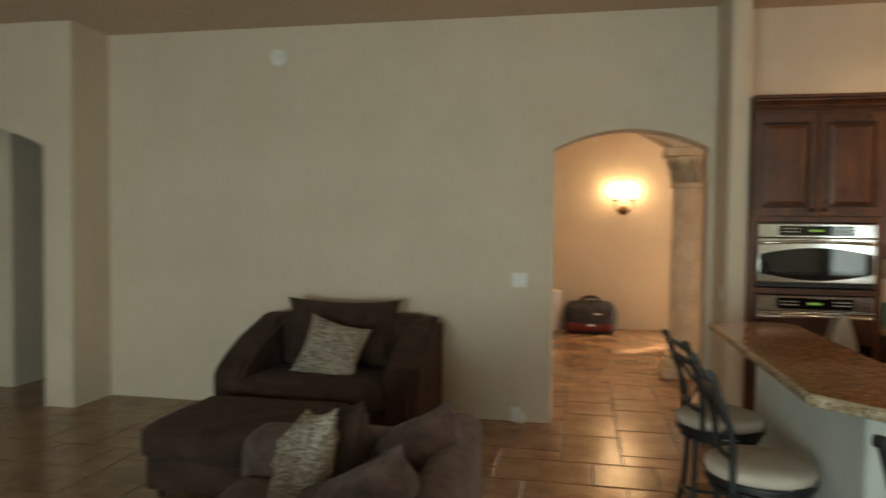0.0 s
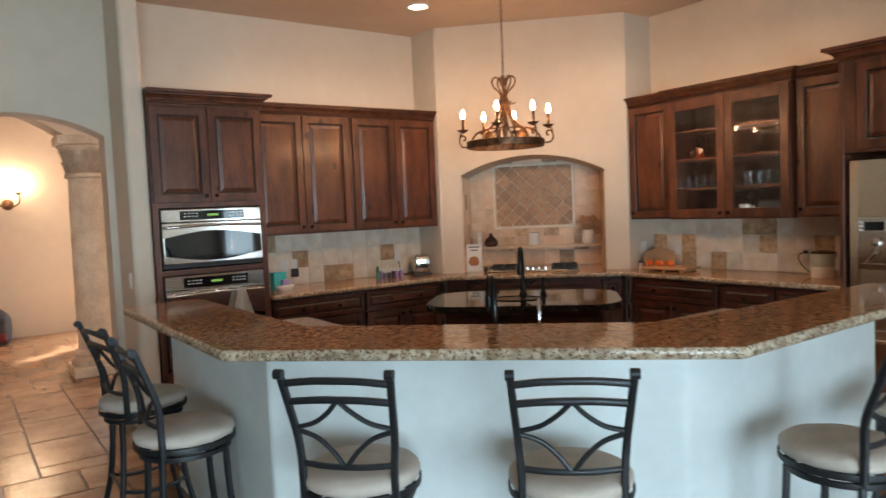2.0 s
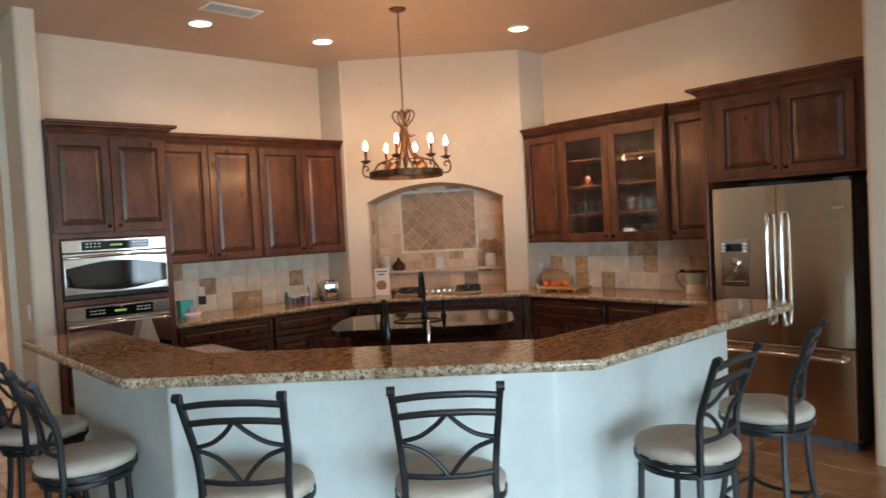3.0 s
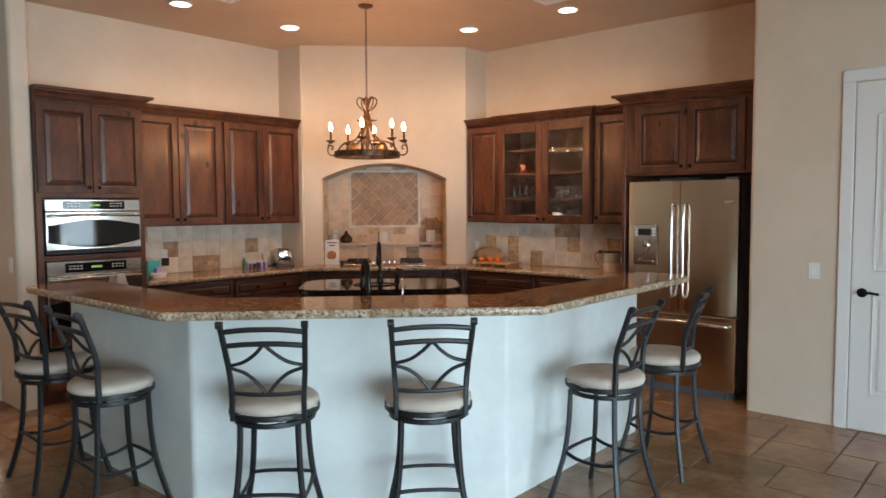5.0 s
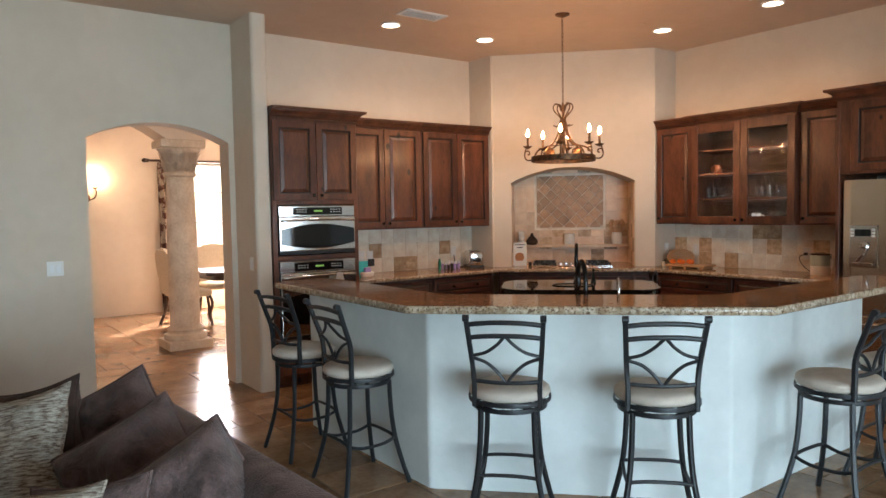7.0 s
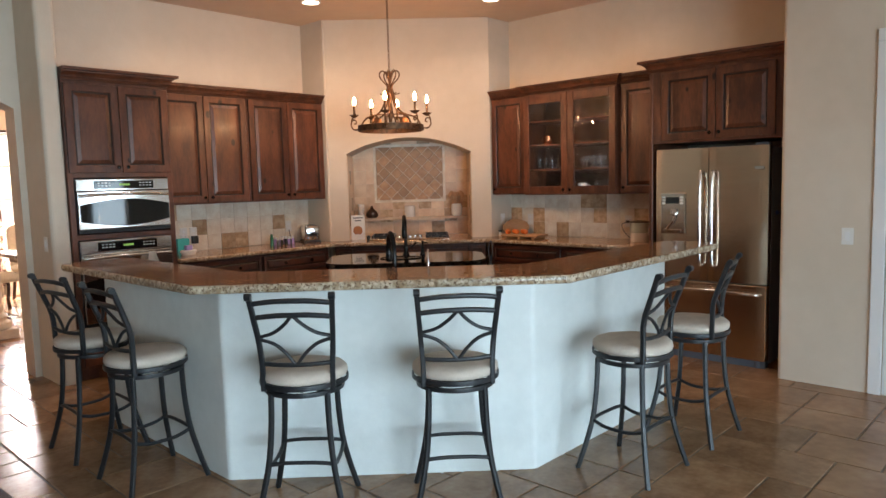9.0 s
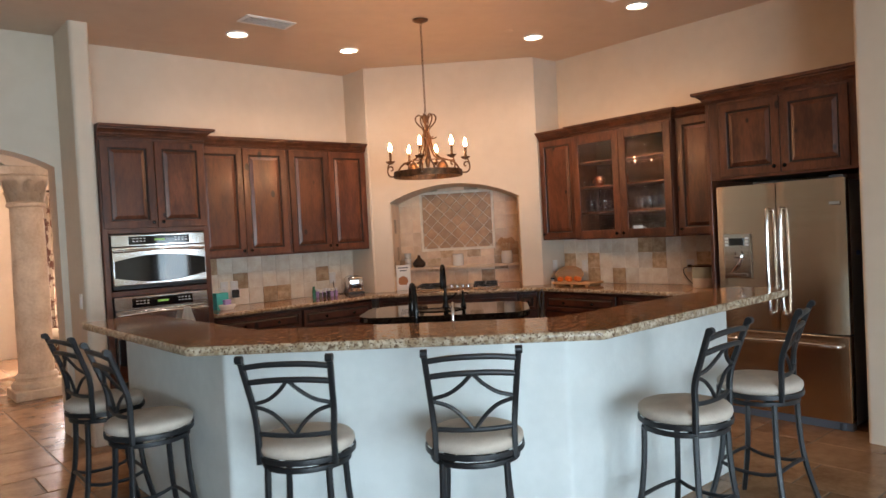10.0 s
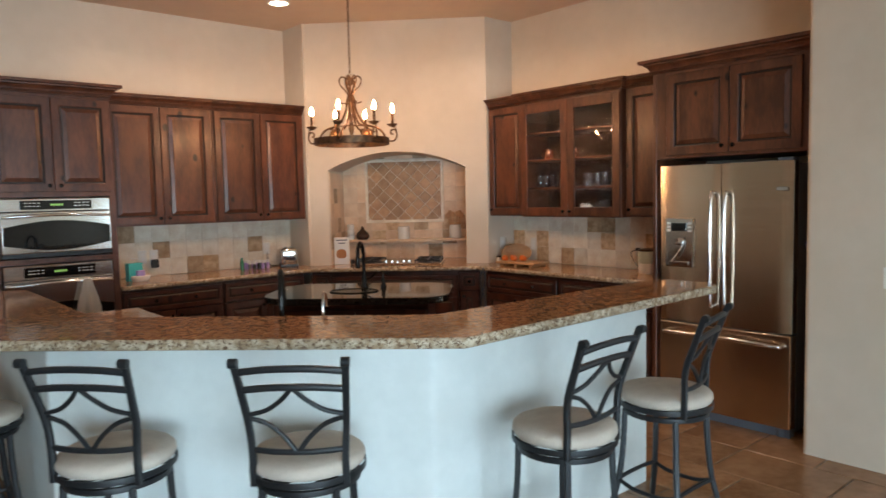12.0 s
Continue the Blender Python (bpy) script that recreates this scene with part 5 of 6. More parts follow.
window("window_1", 1.9, 3.6, 0.45, 2.42, pose(0, HALL_Y, 0), "bright white-framed dining room window", 2, 4)
for i, u in enumerate((2.7, 5.2)):
    window("window_%d" % (i + 2), u, u + 2.3, 0.15, 2.5, pose(4.45, -4.7, 0, 0, 0, 180), "large window facing the garden", 2, 1)

window("window_4", 0.15, 1.85, 0.78, 1.72, pose(4.455, -2.5, 0, 0, 0, -90), "small window in the side wall", 1, 1)

rod = thing("curtain_rod", pose(0, HALL_Y - 0.09, 2.43), "dark wooden curtain rod with turned finials", "curtain rod")
part("rod", tube([(1.42, 0, 0), (4.0, 0, 0)], 0.018, 12), M_DARKW, rod, "", True)
part("finial", lathe([(0.02, 0), (0.034, 0.02), (0.028, 0.04), (0.038, 0.07), (0.02, 0.10), (0.005, 0.11)], 14), M_DARKW, rod, "", True).matrix_basis = pose(1.42, 0, 0, 0, -90, 0)
for x in (1.49, 3.9):
    part("bracket", box((x - 0.012, 0, -0.012), (x + 0.012, 0.09, 0.012), 0.003, 1), M_DARKW, rod)


def curtain(x0, x1):
    c = thing("curtain", pose(0, HALL_Y - 0.09, 0), "cream and brown damask curtain gathered beside the window", "curtain", "dining curtains")
    bm = bmesh.new()
    rows = []
    for j in range(9):
        z = 0.02 + 2.39 * j / 8
        rows.append([bm.verts.new((x0 + (x1 - x0) * i / 48, 0.045 * math.sin(i / 48 * math.pi * 9 + 0.4 * math.sin(j)), z)) for i in range(49)])
    for a, b in zip(rows, rows[1:]):
        for k in range(48):
            bm.faces.new((a[k], a[k + 1], b[k + 1], b[k]))
    bmesh.ops.solidify(bm, geom=list(bm.faces), thickness=0.004)
    part("cloth", bm, M_CURT, c, "", True)


curtain(1.54, 2.04)
curtain(3.45, 3.88)

tb = thing("dining_table", pose(2.62, 9.15, 0), "dark wood dining table on a turned pedestal", "table")
part("tabletop", prism(rounded([(-0.95, -0.55), (0.95, -0.55), (0.95, 0.55), (-0.95, 0.55)], [0.2] * 4, 6), 0.70, 0.75, 0.01, 2), M_DARKW, tb)
part("apron", prism(rounded([(-0.83, -0.43), (0.83, -0.43), (0.83, 0.43), (-0.83, 0.43)], [0.15] * 4, 6), 0.62, 0.70), M_DARKW, tb)
part("pedestal", lathe([(0.10, 0.08), (0.13, 0.16), (0.07, 0.30), (0.11, 0.44), (0.07, 0.58), (0.12, 0.62)], 24), M_DARKW, tb, "", True)
for k in range(4):
    a = radians(45 + 90 * k)
    part("foot", tube(curve([(0, 0, 0.16), (0.25 * math.cos(a), 0.25 * math.sin(a), 0.13), (0.48 * math.cos(a), 0.48 * math.sin(a), 0.035)], 5), 0.035, 8), M_DARKW, tb, "", True)


def dining_chair():
    c = thing("dining_chair", pose(0, 0, 0), "cream upholstered dining chair with nailhead trim and dark legs", "chair", "chairs round the dining table")
    part("seat", soft_box((-0.26, -0.24, 0.40), (0.26, 0.26, 0.50), 0.04, 3, 0.02), M_CREAM, c, "", True)
    n = 10
    bm = bmesh.new()
    prof = [(-0.25, 0.44), (0.25, 0.44), (0.26, 0.9), (0.25, 1.04), (0.14, 1.06), (0.07, 1.09), (0, 1.10), (-0.07, 1.09), (-0.14, 1.06), (-0.25, 1.04), (-0.26, 0.9)]
    f = [bm.verts.new((x, -0.20 - 0.12 * (z - 0.44), z)) for x, z in prof]
    g = [bm.verts.new((x, -0.29 - 0.12 * (z - 0.44), z)) for x, z in prof]
    bm.faces.new(f)
    bm.faces.new(g[::-1])
    for i in range(len(f)):
        k = (i + 1) % len(f)
        bm.faces.new((f[i], f[k], g[k], g[i]))
    bmesh.ops.bevel(bm, geom=list(bm.edges), offset=0.02, segments=2, affect="EDGES")
    part("backrest", bm, M_CREAM, c, "", True)
    bm = bmesh.new()
    for sx in (-1, 1):
        for k in range(16):
            z = 0.47 + 0.036 * k
            add_lathe(bm, [(0.007, -0.004), (0.007, 0.002), (0.003, 0.006)], 6, (sx * 0.258, -0.245 - 0.12 * (z - 0.44), z))
    part("nailheads", bm, M_BRONZE, c)
    for sx in (-1, 1):
        part("leg", tube(curve([(sx * 0.22, 0.22, 0.42), (sx * 0.25, 0.25, 0.30), (sx * 0.225, 0.225, 0.12), (sx * 0.245, 0.245, 0.0)], 5), 0.022, 8), M_DARKW, c, "", True)
        part("leg", tube(curve([(sx * 0.21, -0.22, 0.42), (sx * 0.22, -0.25, 0.2), (sx * 0.23, -0.32, 0.0)], 5), 0.022, 8), M_DARKW, c, "", True)
    return c


dc = dining_chair()
dc.matrix_basis = pose(1.52, 9.12, 0, 0, 0, -84)
copy_thing(dc, pose(2.25, 9.98, 0, 0, 0, 178))
copy_thing(dc, pose(2.95, 9.98, 0, 0, 0, 183))
copy_thing(dc, pose(2.35, 8.30, 0, 0, 0, 4))


# ---- living room seating ----
def put(ob, m):
    ob.matrix_basis = m
    return ob


SOFA = pose(-0.42, 0.9, 0, 0, 0, 4.2) @ pose(0.42, -0.9, 0)
sofa = thing("sofa", SOFA, "dark brown chenille sofa with loose back cushions", "sofa")
part("base", soft_box((-1.48, 0.70, 0.05), (-0.62, 2.57, 0.30), 0.04, 3, 0.01), M_VELVET2, sofa, "", True)
part("backrest", soft_box((-0.60, 0.66, 0.05), (-0.415, 2.80, 0.725), 0.07, 4, 0.015, 2), M_VELVET, sofa, "", True)
part("arm", soft_box((-1.50, 0.60, 0.05), (-0.42, 0.86, 0.66), 0.08, 4, 0.02, 5), M_VELVET, sofa, "", True)
part("arm", soft_box((-1.50, 2.54, 0.05), (-0.62, 2.80, 0.64), 0.08, 4, 0.02, 7), M_VELVET, sofa, "", True)
for k in range(2):
    part("seat_cushion", soft_box((-1.50, 0.865 + 0.835 * k, 0.29), (-0.66, 1.695 + 0.835 * k, 0.46), 0.05, 4, 0.03, k), M_VELVET, sofa, "", True)
for k, (x, y, z, roll, turn) in enumerate(((-0.75, 2.29, 0.57, -28, -30), (-0.79, 1.69, 0.57, -30, -28), (-0.725, 1.24, 0.57, -32, -26))):
    c = part("back_cushion", pillow(0.47, 0.47, 0.36, k + 3, 36, 0.045, 0.05), M_VELVET, sofa, "plump brown chenille cushion with seams", True)
    c.matrix_basis = SOFA.inverted() @ pose(x, y, z, 0, 0, turn) @ pose(0, 0, 0, -15, 0, 0) @ pose(0, 0, 0, 0, roll, 0) @ pose(0, 0, -0.235)
    part("piping", seam(0.47, 0.47, 0.007, ears=0.05), M_VELVET, c, "", True)
LOOSE = [
    ("throw_pillow", M_VELVET2, (-1.10, 2.12, 0.42), (0.50, 0.47, 0.17), (-16, -14, -52), "dark brown velvet throw pillow standing on the sofa"),
    ("throw_pillow", M_PATT, (-1.18, 1.98, 0.45), (0.52, 0.45, 0.16), (-20, -14, -56), "cream and brown woven throw pillow on the sofa"),
    ("throw_pillow", M_VELVET, (-1.10, 1.02, 0.45), (0.40, 0.38, 0.15), (-24, -10, -46), "brown chenille throw pillow on the sofa"),
    ("throw_pillow", M_PATT, (-1.24, 1.06, 0.45), (0.42, 0.38, 0.14), (-28, -10, -50), "cream and brown woven throw pillow on the sofa"),
]
for k, (nm, mt, at, size, rot, label) in enumerate(LOOSE):
    p = link(nm, pillow(*size, k + 11, 24, 0.025), mt, None, True)
    p.matrix_basis = pose(*at) @ pose(0, 0, 0, 0, 0, rot[2]) @ pose(0, 0, 0, rot[0], rot[1], 0)
    part("piping", seam(*size[:2]), mt, p, "", True)
    tagged(p, label, "pillow", "sofa pillows")

ac = thing("armchair", pose(0, 0, 0), "wide dark brown chenille armchair against the wall", "armchair")
part("base", soft_box((-2.66, 4.12, 0.06), (-1.24, 5.10, 0.32), 0.04, 3, 0.01), M_VELVET2, ac, "", True)
part("seat_cushion", soft_box((-2.50, 4.02, 0.30), (-1.42, 4.85, 0.475), 0.06, 4, 0.03, 4), M_VELVET2, ac, "", True)
part("backrest", soft_box((-2.58, 4.85, 0.30), (-1.30, 5.14, 0.86), 0.10, 4, 0.02), M_VELVET2, ac, "", True)
bc_ = part("back_cushion", pillow(0.94, 0.56, 0.30, 21, 20, 0.03), M_VELVET2, ac, "", True)
bc_.matrix_basis = pose(-1.97, 4.78, 0.44, -10, 0, 0)
for x0, x1 in ((-2.70, -2.46), (-1.45, -1.20)):
    bm = bmesh.new()
    side = [(4.12, 0.06), (5.10, 0.06), (5.10, 0.84), (4.95, 0.855), (4.78, 0.82), (4.55, 0.71), (4.32, 0.61), (4.16, 0.57), (4.11, 0.50)]
    a = [bm.verts.new((x0, y, z)) for y, z in side]
    b = [bm.verts.new((x1, y, z)) for y, z in side]
    bm.faces.new(a)
    bm.faces.new(b[::-1])
    for i in range(len(side)):
        k = (i + 1) % len(side)
        bm.faces.new((a[i], b[i], b[k], a[k]))
    bmesh.ops.bevel(bm, geom=list(bm.edges), offset=0.045, segments=3, affect="EDGES")
    part("arm", bm, M_VELVET2, ac, "sloping padded arm", True)
tp = link("throw_pillow", pillow(0.48, 0.46, 0.17, 31, 18, 0.015), M_PATT, None, True)
tp.matrix_basis = pose(-1.96, 4.34, 0.455) @ pose(0, 0, 0, -26, 13, 0)
tagged(tp, "cream and brown woven throw pillow on the armchair", "pillow")
ot = thing("ottoman", pose(0, 0, 0), "dark brown chenille ottoman in front of the armchair", "ottoman")
part("base", soft_box((-2.55, 3.12, 0.05), (-1.57, 3.86, 0.25), 0.03, 3, 0.008), M_VELVET2, ot, "", True)
part("cushion", soft_box((-2.57, 3.09, 0.24), (-1.55, 3.88, 0.43), 0.05, 4, 0.02, 9), M_VELVET2, ot, "", True)
for x in (-2.48, -1.64):
    for y in (3.19, 3.79):
        part("foot", lathe([(0.025, 0), (0.03, 0.05)], 10, (x, y, 0)), M_DARKW, ot)

# ---- things on the counters ----
C = 0.9145
bag2 = thing("gift_bag", pose(2.07, 5.06, C, 0, 0, 8), "teal paper gift bag on the counter", "gift bag")
part("bag", prism([(-0.06, -0.035), (0.06, -0.035), (0.06, 0.035), (-0.06, 0.035)], 0, 0.15, 0.002, 1), M_TEAL, bag2)
for y in (-0.03, 0.03):
    part("handle", tube(curve([(-0.03, y, 0.15), (-0.02, y, 0.18), (0.02, y, 0.185), (0.03, y, 0.15)], 4), 0.003, 6), M_PLATE, bag2, "", True)
lb = thing("lilac_box", pose(2.10, 4.99, C, 0, 0, 10), "small lilac plastic basket on the counter", "box")
part("basket", lathe([(0.05, 0), (0.065, 0.03), (0.06, 0.045)], 20, (0, 0, 0), (1.3, 0.8)), M_PLACARD, lb, "", True)
part("lilac_pack", prism(rounded([(-0.035, -0.02), (0.035, -0.02), (0.035, 0.02), (-0.035, 0.02)], [0.01] * 4, 3), 0.03, 0.09, 0.006, 2), M_LILAC, lb)
ph = thing("phone_charger", pose(2.32, SPL - 0.018, 1.045), "black plug-in charger in the wall outlet", "charger")
part("body", box((-0.03, -0.03, -0.055), (0.03, 0.012, 0.02), 0.006), M_BLACKP, ph)
random.seed(4)
for i in range(14):
    x, y = 3.13 + 0.045 * (i % 5) + random.uniform(-0.006, 0.006), 5.08 + 0.05 * (i // 5)
    bt = thing("essence_bottle", pose(x, y, C), "tiny dark bottle with white cap on the counter", "bottle", "tiny bottles")
    h = random.uniform(0.05, 0.062)
    part("glass_body", lathe([(0.0155, 0), (0.016, h * 0.8), (0.010, h)], 10), random.choice([M_BLACKP, M_DARKW, M_LILAC, M_FSIDE]), bt, "", True)
    part("cap", lathe([(0.0125, h), (0.0125, h + 0.024), (0.010, h + 0.026)], 10), M_WHITE, bt, "", True)
gb = thing("spray_bottle", pose(3.04, 5.06, C), "slim green glass bottle on the counter", "bottle")
part("body", lathe([(0.017, 0), (0.018, 0.08), (0.012, 0.095), (0.012, 0.12)], 14), mat("green_glass", (0.03, 0.16, 0.09), 0.2), gb, "", True)
to = thing("toaster", pose(3.55, 5.10, C, 0, 0, -25), "chrome two-slot toaster on the counter", "toaster")
part("body", box((-0.085, -0.13, 0.015), (0.085, 0.13, 0.185), 0.03, 4), M_CHROME, to, "polished chrome body", True)
part("base", box((-0.088, -0.135, 0.0), (0.088, 0.135, 0.025), 0.006), M_BLACKP, to)
for x in (-0.03, 0.03):
    part("slot", box((x - 0.012, -0.09, 0.184), (x + 0.012, 0.09, 0.187)), M_BLACKP, to)
part("lever", box((-0.02, -0.15, 0.10), (0.02, -0.13, 0.115), 0.004), M_BLACKP, to)
for x in (-0.05, 0.0, 0.05):
    part("dial", lathe([(0.012, 0), (0.010, 0.012)], 12), M_CHROME, to, "", True).matrix_basis = pose(x, -0.13, 0.05, 90, 0, 0)
cw = thing("power_cord", pose(0, 0, 0), "black toaster cord on the counter", "cord")
part("wire", tube(curve([(3.50, 5.20, C + 0.01), (3.44, 5.22, C + 0.006), (3.42, 5.27, C + 0.03), (3.42, 5.305, 1.05)], 6), 0.004, 6), M_BLACKP, cw, "", True)

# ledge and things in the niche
ledge = structure(link("ledge", box((-NICHE + 0.003, DEEP - 0.13, 1.10), (NICHE - 0.003, DEEP - 0.014, 1.128), 0.006), M_SPLASH_WARMLIT), "narrow stone ledge in the cooking niche", "shelf")
ledge.matrix_basis = DIAG


def inniche(x, y, z, turn=0):
    return DIAG @ pose(x, y, z, 0, 0, turn)


LZ = 1.129
bk = thing("cook_book", inniche(-0.585, 0.10, C, 12), "standing cookbook with a roast on its cover", "book")
part("cover", box((-0.075, -0.012, 0), (0.075, 0.012, 0.27), 0.003), M_PLACARD, bk)
part("picture", lathe([(0.035, 0), (0.052, 0.03), (0.045, 0.07), (0.02, 0.09)], 16, (0, 0, 0), (1, 0.05)), mat("roast_brown", (0.35, 0.13, 0.03), 0.5), bk, "", True).matrix_basis = pose(-0.005, -0.0125, 0.06)
for z, w in ((0.235, 0.055), (0.205, 0.035)):
    part("title_bar", box((-w, -0.0135, z), (w, -0.012, z + 0.012)), M_FSIDE, bk)
sb = thing("sauce_bottle", inniche(-0.47, 0.06, C), "small dark sauce jar by the cookbook", "jar")
part("body", lathe([(0.02, 0), (0.022, 0.03), (0.016, 0.045)], 14), M_BLACKP, sb, "", True)
cu = thing("cup_stack", inniche(-0.585, 0.56, LZ), "stack of white cups on the ledge", "cup")
for k in range(3):
    part("cup", lathe([(0.032, 0.055 * k), (0.040, 0.055 * k + 0.05), (0.036, 0.055 * k + 0.053)], 18), M_CERAM, cu, "", True)
df = thing("oil_diffuser", inniche(-0.46, 0.57, LZ), "dark wood drop-shaped oil diffuser", "diffuser")
part("body", lathe([(0.05, 0), (0.07, 0.02), (0.073, 0.045), (0.055, 0.075), (0.022, 0.105), (0.012, 0.135), (0.008, 0.14)], 22), M_DARKW, df, "", True)
cj = thing("candle_jar", inniche(-0.02, 0.58, LZ), "pale frosted glass candle jar", "jar")
part("jar", lathe([(0.058, 0), (0.062, 0.01), (0.062, 0.125), (0.056, 0.13)], 22), M_CERAM, cj, "", True)
uc = thing("utensil_crock", inniche(0.53, 0.56, LZ), "white crock full of wooden cooking utensils", "crock")
part("crock", lathe([(0.05, 0), (0.062, 0.015), (0.064, 0.11), (0.055, 0.135), (0.058, 0.142)], 22), M_CERAM, uc, "", True)
for k in range(6):
    a = radians(60 * k + 15)
    lean2 = 0.05
    tip = (lean2 * 1.5 * math.cos(a), lean2 * 1.1 * math.sin(a), 0.235 + 0.012 * (k % 3))
    part("utensil", tube([(0.01 * math.cos(a), 0.01 * math.sin(a), 0.06), (tip[0] * 0.8, tip[1] * 0.8, 0.18), tip], 0.006, 7), M_BOARD, uc, "wooden spoon", True)
    part("spoon_bowl", lathe([(0.004, -0.03), (0.020, -0.01), (0.022, 0.012), (0.012, 0.032)], 10, tip, (1, 0.4)), M_BOARD, uc, "", True)

ct = thing("cooktop", inniche(0, 0, C), "stainless gas cooktop with black grates", "cooktop")
part("tray", box((-0.45, -0.06, 0), (0.43, 0.44, 0.014), 0.005), M_STEELH, ct)
for x0 in (-0.43, 0.16):
    bm = bmesh.new()
    for k in range(4):
        add_box(bm, (x0, -0.03 + k * 0.135, 0.03), (x0 + 0.25, -0.018 + k * 0.135, 0.042))
    for k in range(3):
        add_box(bm, (x0 + k * 0.119, -0.03, 0.0301), (x0 + 0.012 + k * 0.119, 0.387, 0.0421))
    for k in range(2):
        for j in range(2):
            add_box(bm, (x0 + k * 0.238, -0.03 + j * 0.405, 0.012), (x0 + k * 0.238 + 0.012, -0.018 + j * 0.405, 0.03))
    part("grate", bm, M_IRON, ct, "black cast iron grate")
    for y in (0.06, 0.30):
        part("burner", lathe([(0.05, 0.014), (0.05, 0.024), (0.03, 0.028)], 18, (x0 + 0.125, y, 0)), M_BLACKP, ct, "", True)
for k in range(5):
    part("dial", lathe([(0.020, 0.014), (0.018, 0.036), (0.010, 0.040)], 14, (-0.13 + 0.058 * k, 0.03 + 0.02 * (k % 2), 0)), M_CHROME, ct, "round steel control knob", True)

# right-hand counter
bd = thing("cutting_board", pose(4.98, 3.28, C, 0, 0, -86), "wooden cutting board on the counter", "cutting board")
part("board", box((-0.22, -0.12, 0.018), (0.22, 0.12, 0.04), 0.005), M_BOARD, bd)
for x in (-0.17, 0.0, 0.17):
    part("foot", box((x - 0.015, -0.11, 0), (x + 0.015, 0.11, 0.018)), M_BOARD, bd)
for k, (x, y) in enumerate(((4.93, 3.46), (5.00, 3.42), (4.95, 3.36), (5.03, 3.33), (4.98, 3.27))):
    o = thing("tangerine", pose(x, y, C + 0.04), "ripe tangerine on the cutting board", "fruit", "tangerines")
    part("fruit", lathe([(0.008, 0), (0.024, 0.006), (0.031, 0.022), (0.026, 0.040), (0.010, 0.049), (0.004, 0.048)], 14), M_ORANGE, o, "", True)
    part("stem", lathe([(0.003, 0.047), (0.002, 0.052)], 6), M_GREEN, o)
br = thing("bread_basket", pose(5.19, 3.56, C, 0, 0, 20), "tilted woven bread basket against the backsplash", "basket")
part("basket", lathe([(0.02, 0), (0.10, 0.01), (0.14, 0.05), (0.148, 0.06), (0.135, 0.055), (0.09, 0.025)], 24), M_BOARD, br, "", True).matrix_basis = pose(0, 0, 0.082, 78, 0, -62) @ Matrix.Diagonal((0.95, 0.6, 1, 1))
part("rim", tube([(0.145 * math.cos(2 * math.pi * k / 30), 0.145 * math.sin(2 * math.pi * k / 30), 0.055) for k in range(30)], 0.009, 7, True), M_BOARD, br, "", True).matrix_basis = pose(0, 0, 0.082, 78, 0, -62) @ Matrix.Diagonal((0.95, 0.6, 1, 1))
sj = thing("spice_jar", pose(5.05, 3.66, C), "small glass jar with dark lid", "jar")
part("glass_body", lathe([(0.02, 0), (0.021, 0.05)], 12), M_CERAM, sj, "", True)
part("lid", lathe([(0.021, 0.05), (0.021, 0.065)], 12), M_BLACKP, sj)
ck = thing("storage_crock", pose(5.12, 2.03, C), "two-tone sage and cream ceramic crock with lid", "crock")
part("lower", lathe([(0.080, 0), (0.086, 0.01), (0.087, 0.085)], 26), M_CERAM, ck, "", True)
part("upper", lathe([(0.0872, 0.085), (0.088, 0.175), (0.083, 0.182)], 26), M_GREEN, ck, "sage green glazed band", True)
part("lid", lathe([(0.088, 0.182), (0.09, 0.192), (0.05, 0.20), (0.015, 0.202)], 26), M_DARKW, ck, "", True)
part("handle", box((-0.01, -0.115, 0.06), (0.01, -0.085, 0.15), 0.008), M_CERAM, ck)
wc = thing("power_cord", pose(0, 0, 0), "black power cord from outlet to counter", "cord")
part("plug", box((SPL - 0.035, 2.235, 1.075), (SPL - 0.006, 2.265, 1.10), 0.004), M_BLACKP, wc)
part("wire", tube(curve([(SPL - 0.03, 2.25, 1.085), (SPL - 0.06, 2.29, 1.06), (SPL - 0.05, 2.27, 0.99), (5.2, 2.16, 0.93), (5.17, 2.10, C + 0.006)], 6), 0.004, 6), M_BLACKP, wc, "", True)
tw = thing("hanging_cable", pose(4.655, 3.475, 0), "grey twisted cable hanging from the counter edge", "cable")
part("wire", tube(curve([(0.0, 0.0, 0.905), (-0.006, 0.03, 0.80), (-0.006, 0.0, 0.68), (-0.006, -0.03, 0.58), (-0.006, 0.0, 0.48), (-0.006, 0.03, 0.58), (-0.012, 0.0, 0.68), (-0.006, -0.03, 0.80), (0.0, -0.004, 0.905)], 6), 0.006, 7), M_FSIDE, tw, "", True)

# ---- crockery behind the seeded glass ----
def tumbler(x, y, z, h=0.11, r=0.033):
    t = thing("drinking_glass", pose(x, y, z), "clear drinking glass in the display cabinet", "glass", "glasses in the cabinet")
    part("body", lathe([(r * 0.8, 0), (r, h), (r * 0.93, h), (r * 0.74, 0.008)], 14), M_GLASS, t, "", True)
    return t


g0 = tumbler(5.08, 2.62, SHELVES[0] + 0.0005)
for k in range(9):
    copy_thing(g0, pose(5.04 + 0.09 * (k % 2), 2.55 - 0.078 * (k // 2), SHELVES[0] + 0.0005))
for k in range(6):
    copy_thing(g0, pose(5.05, 3.12 - 0.075 * k, SHELVES[0] + 0.0005))
for k in range(6):
    copy_thing(g0, pose(5.05 + 0.08 * (k % 2), 2.46 - 0.078 * (k // 2), Z0 + 0.0255))


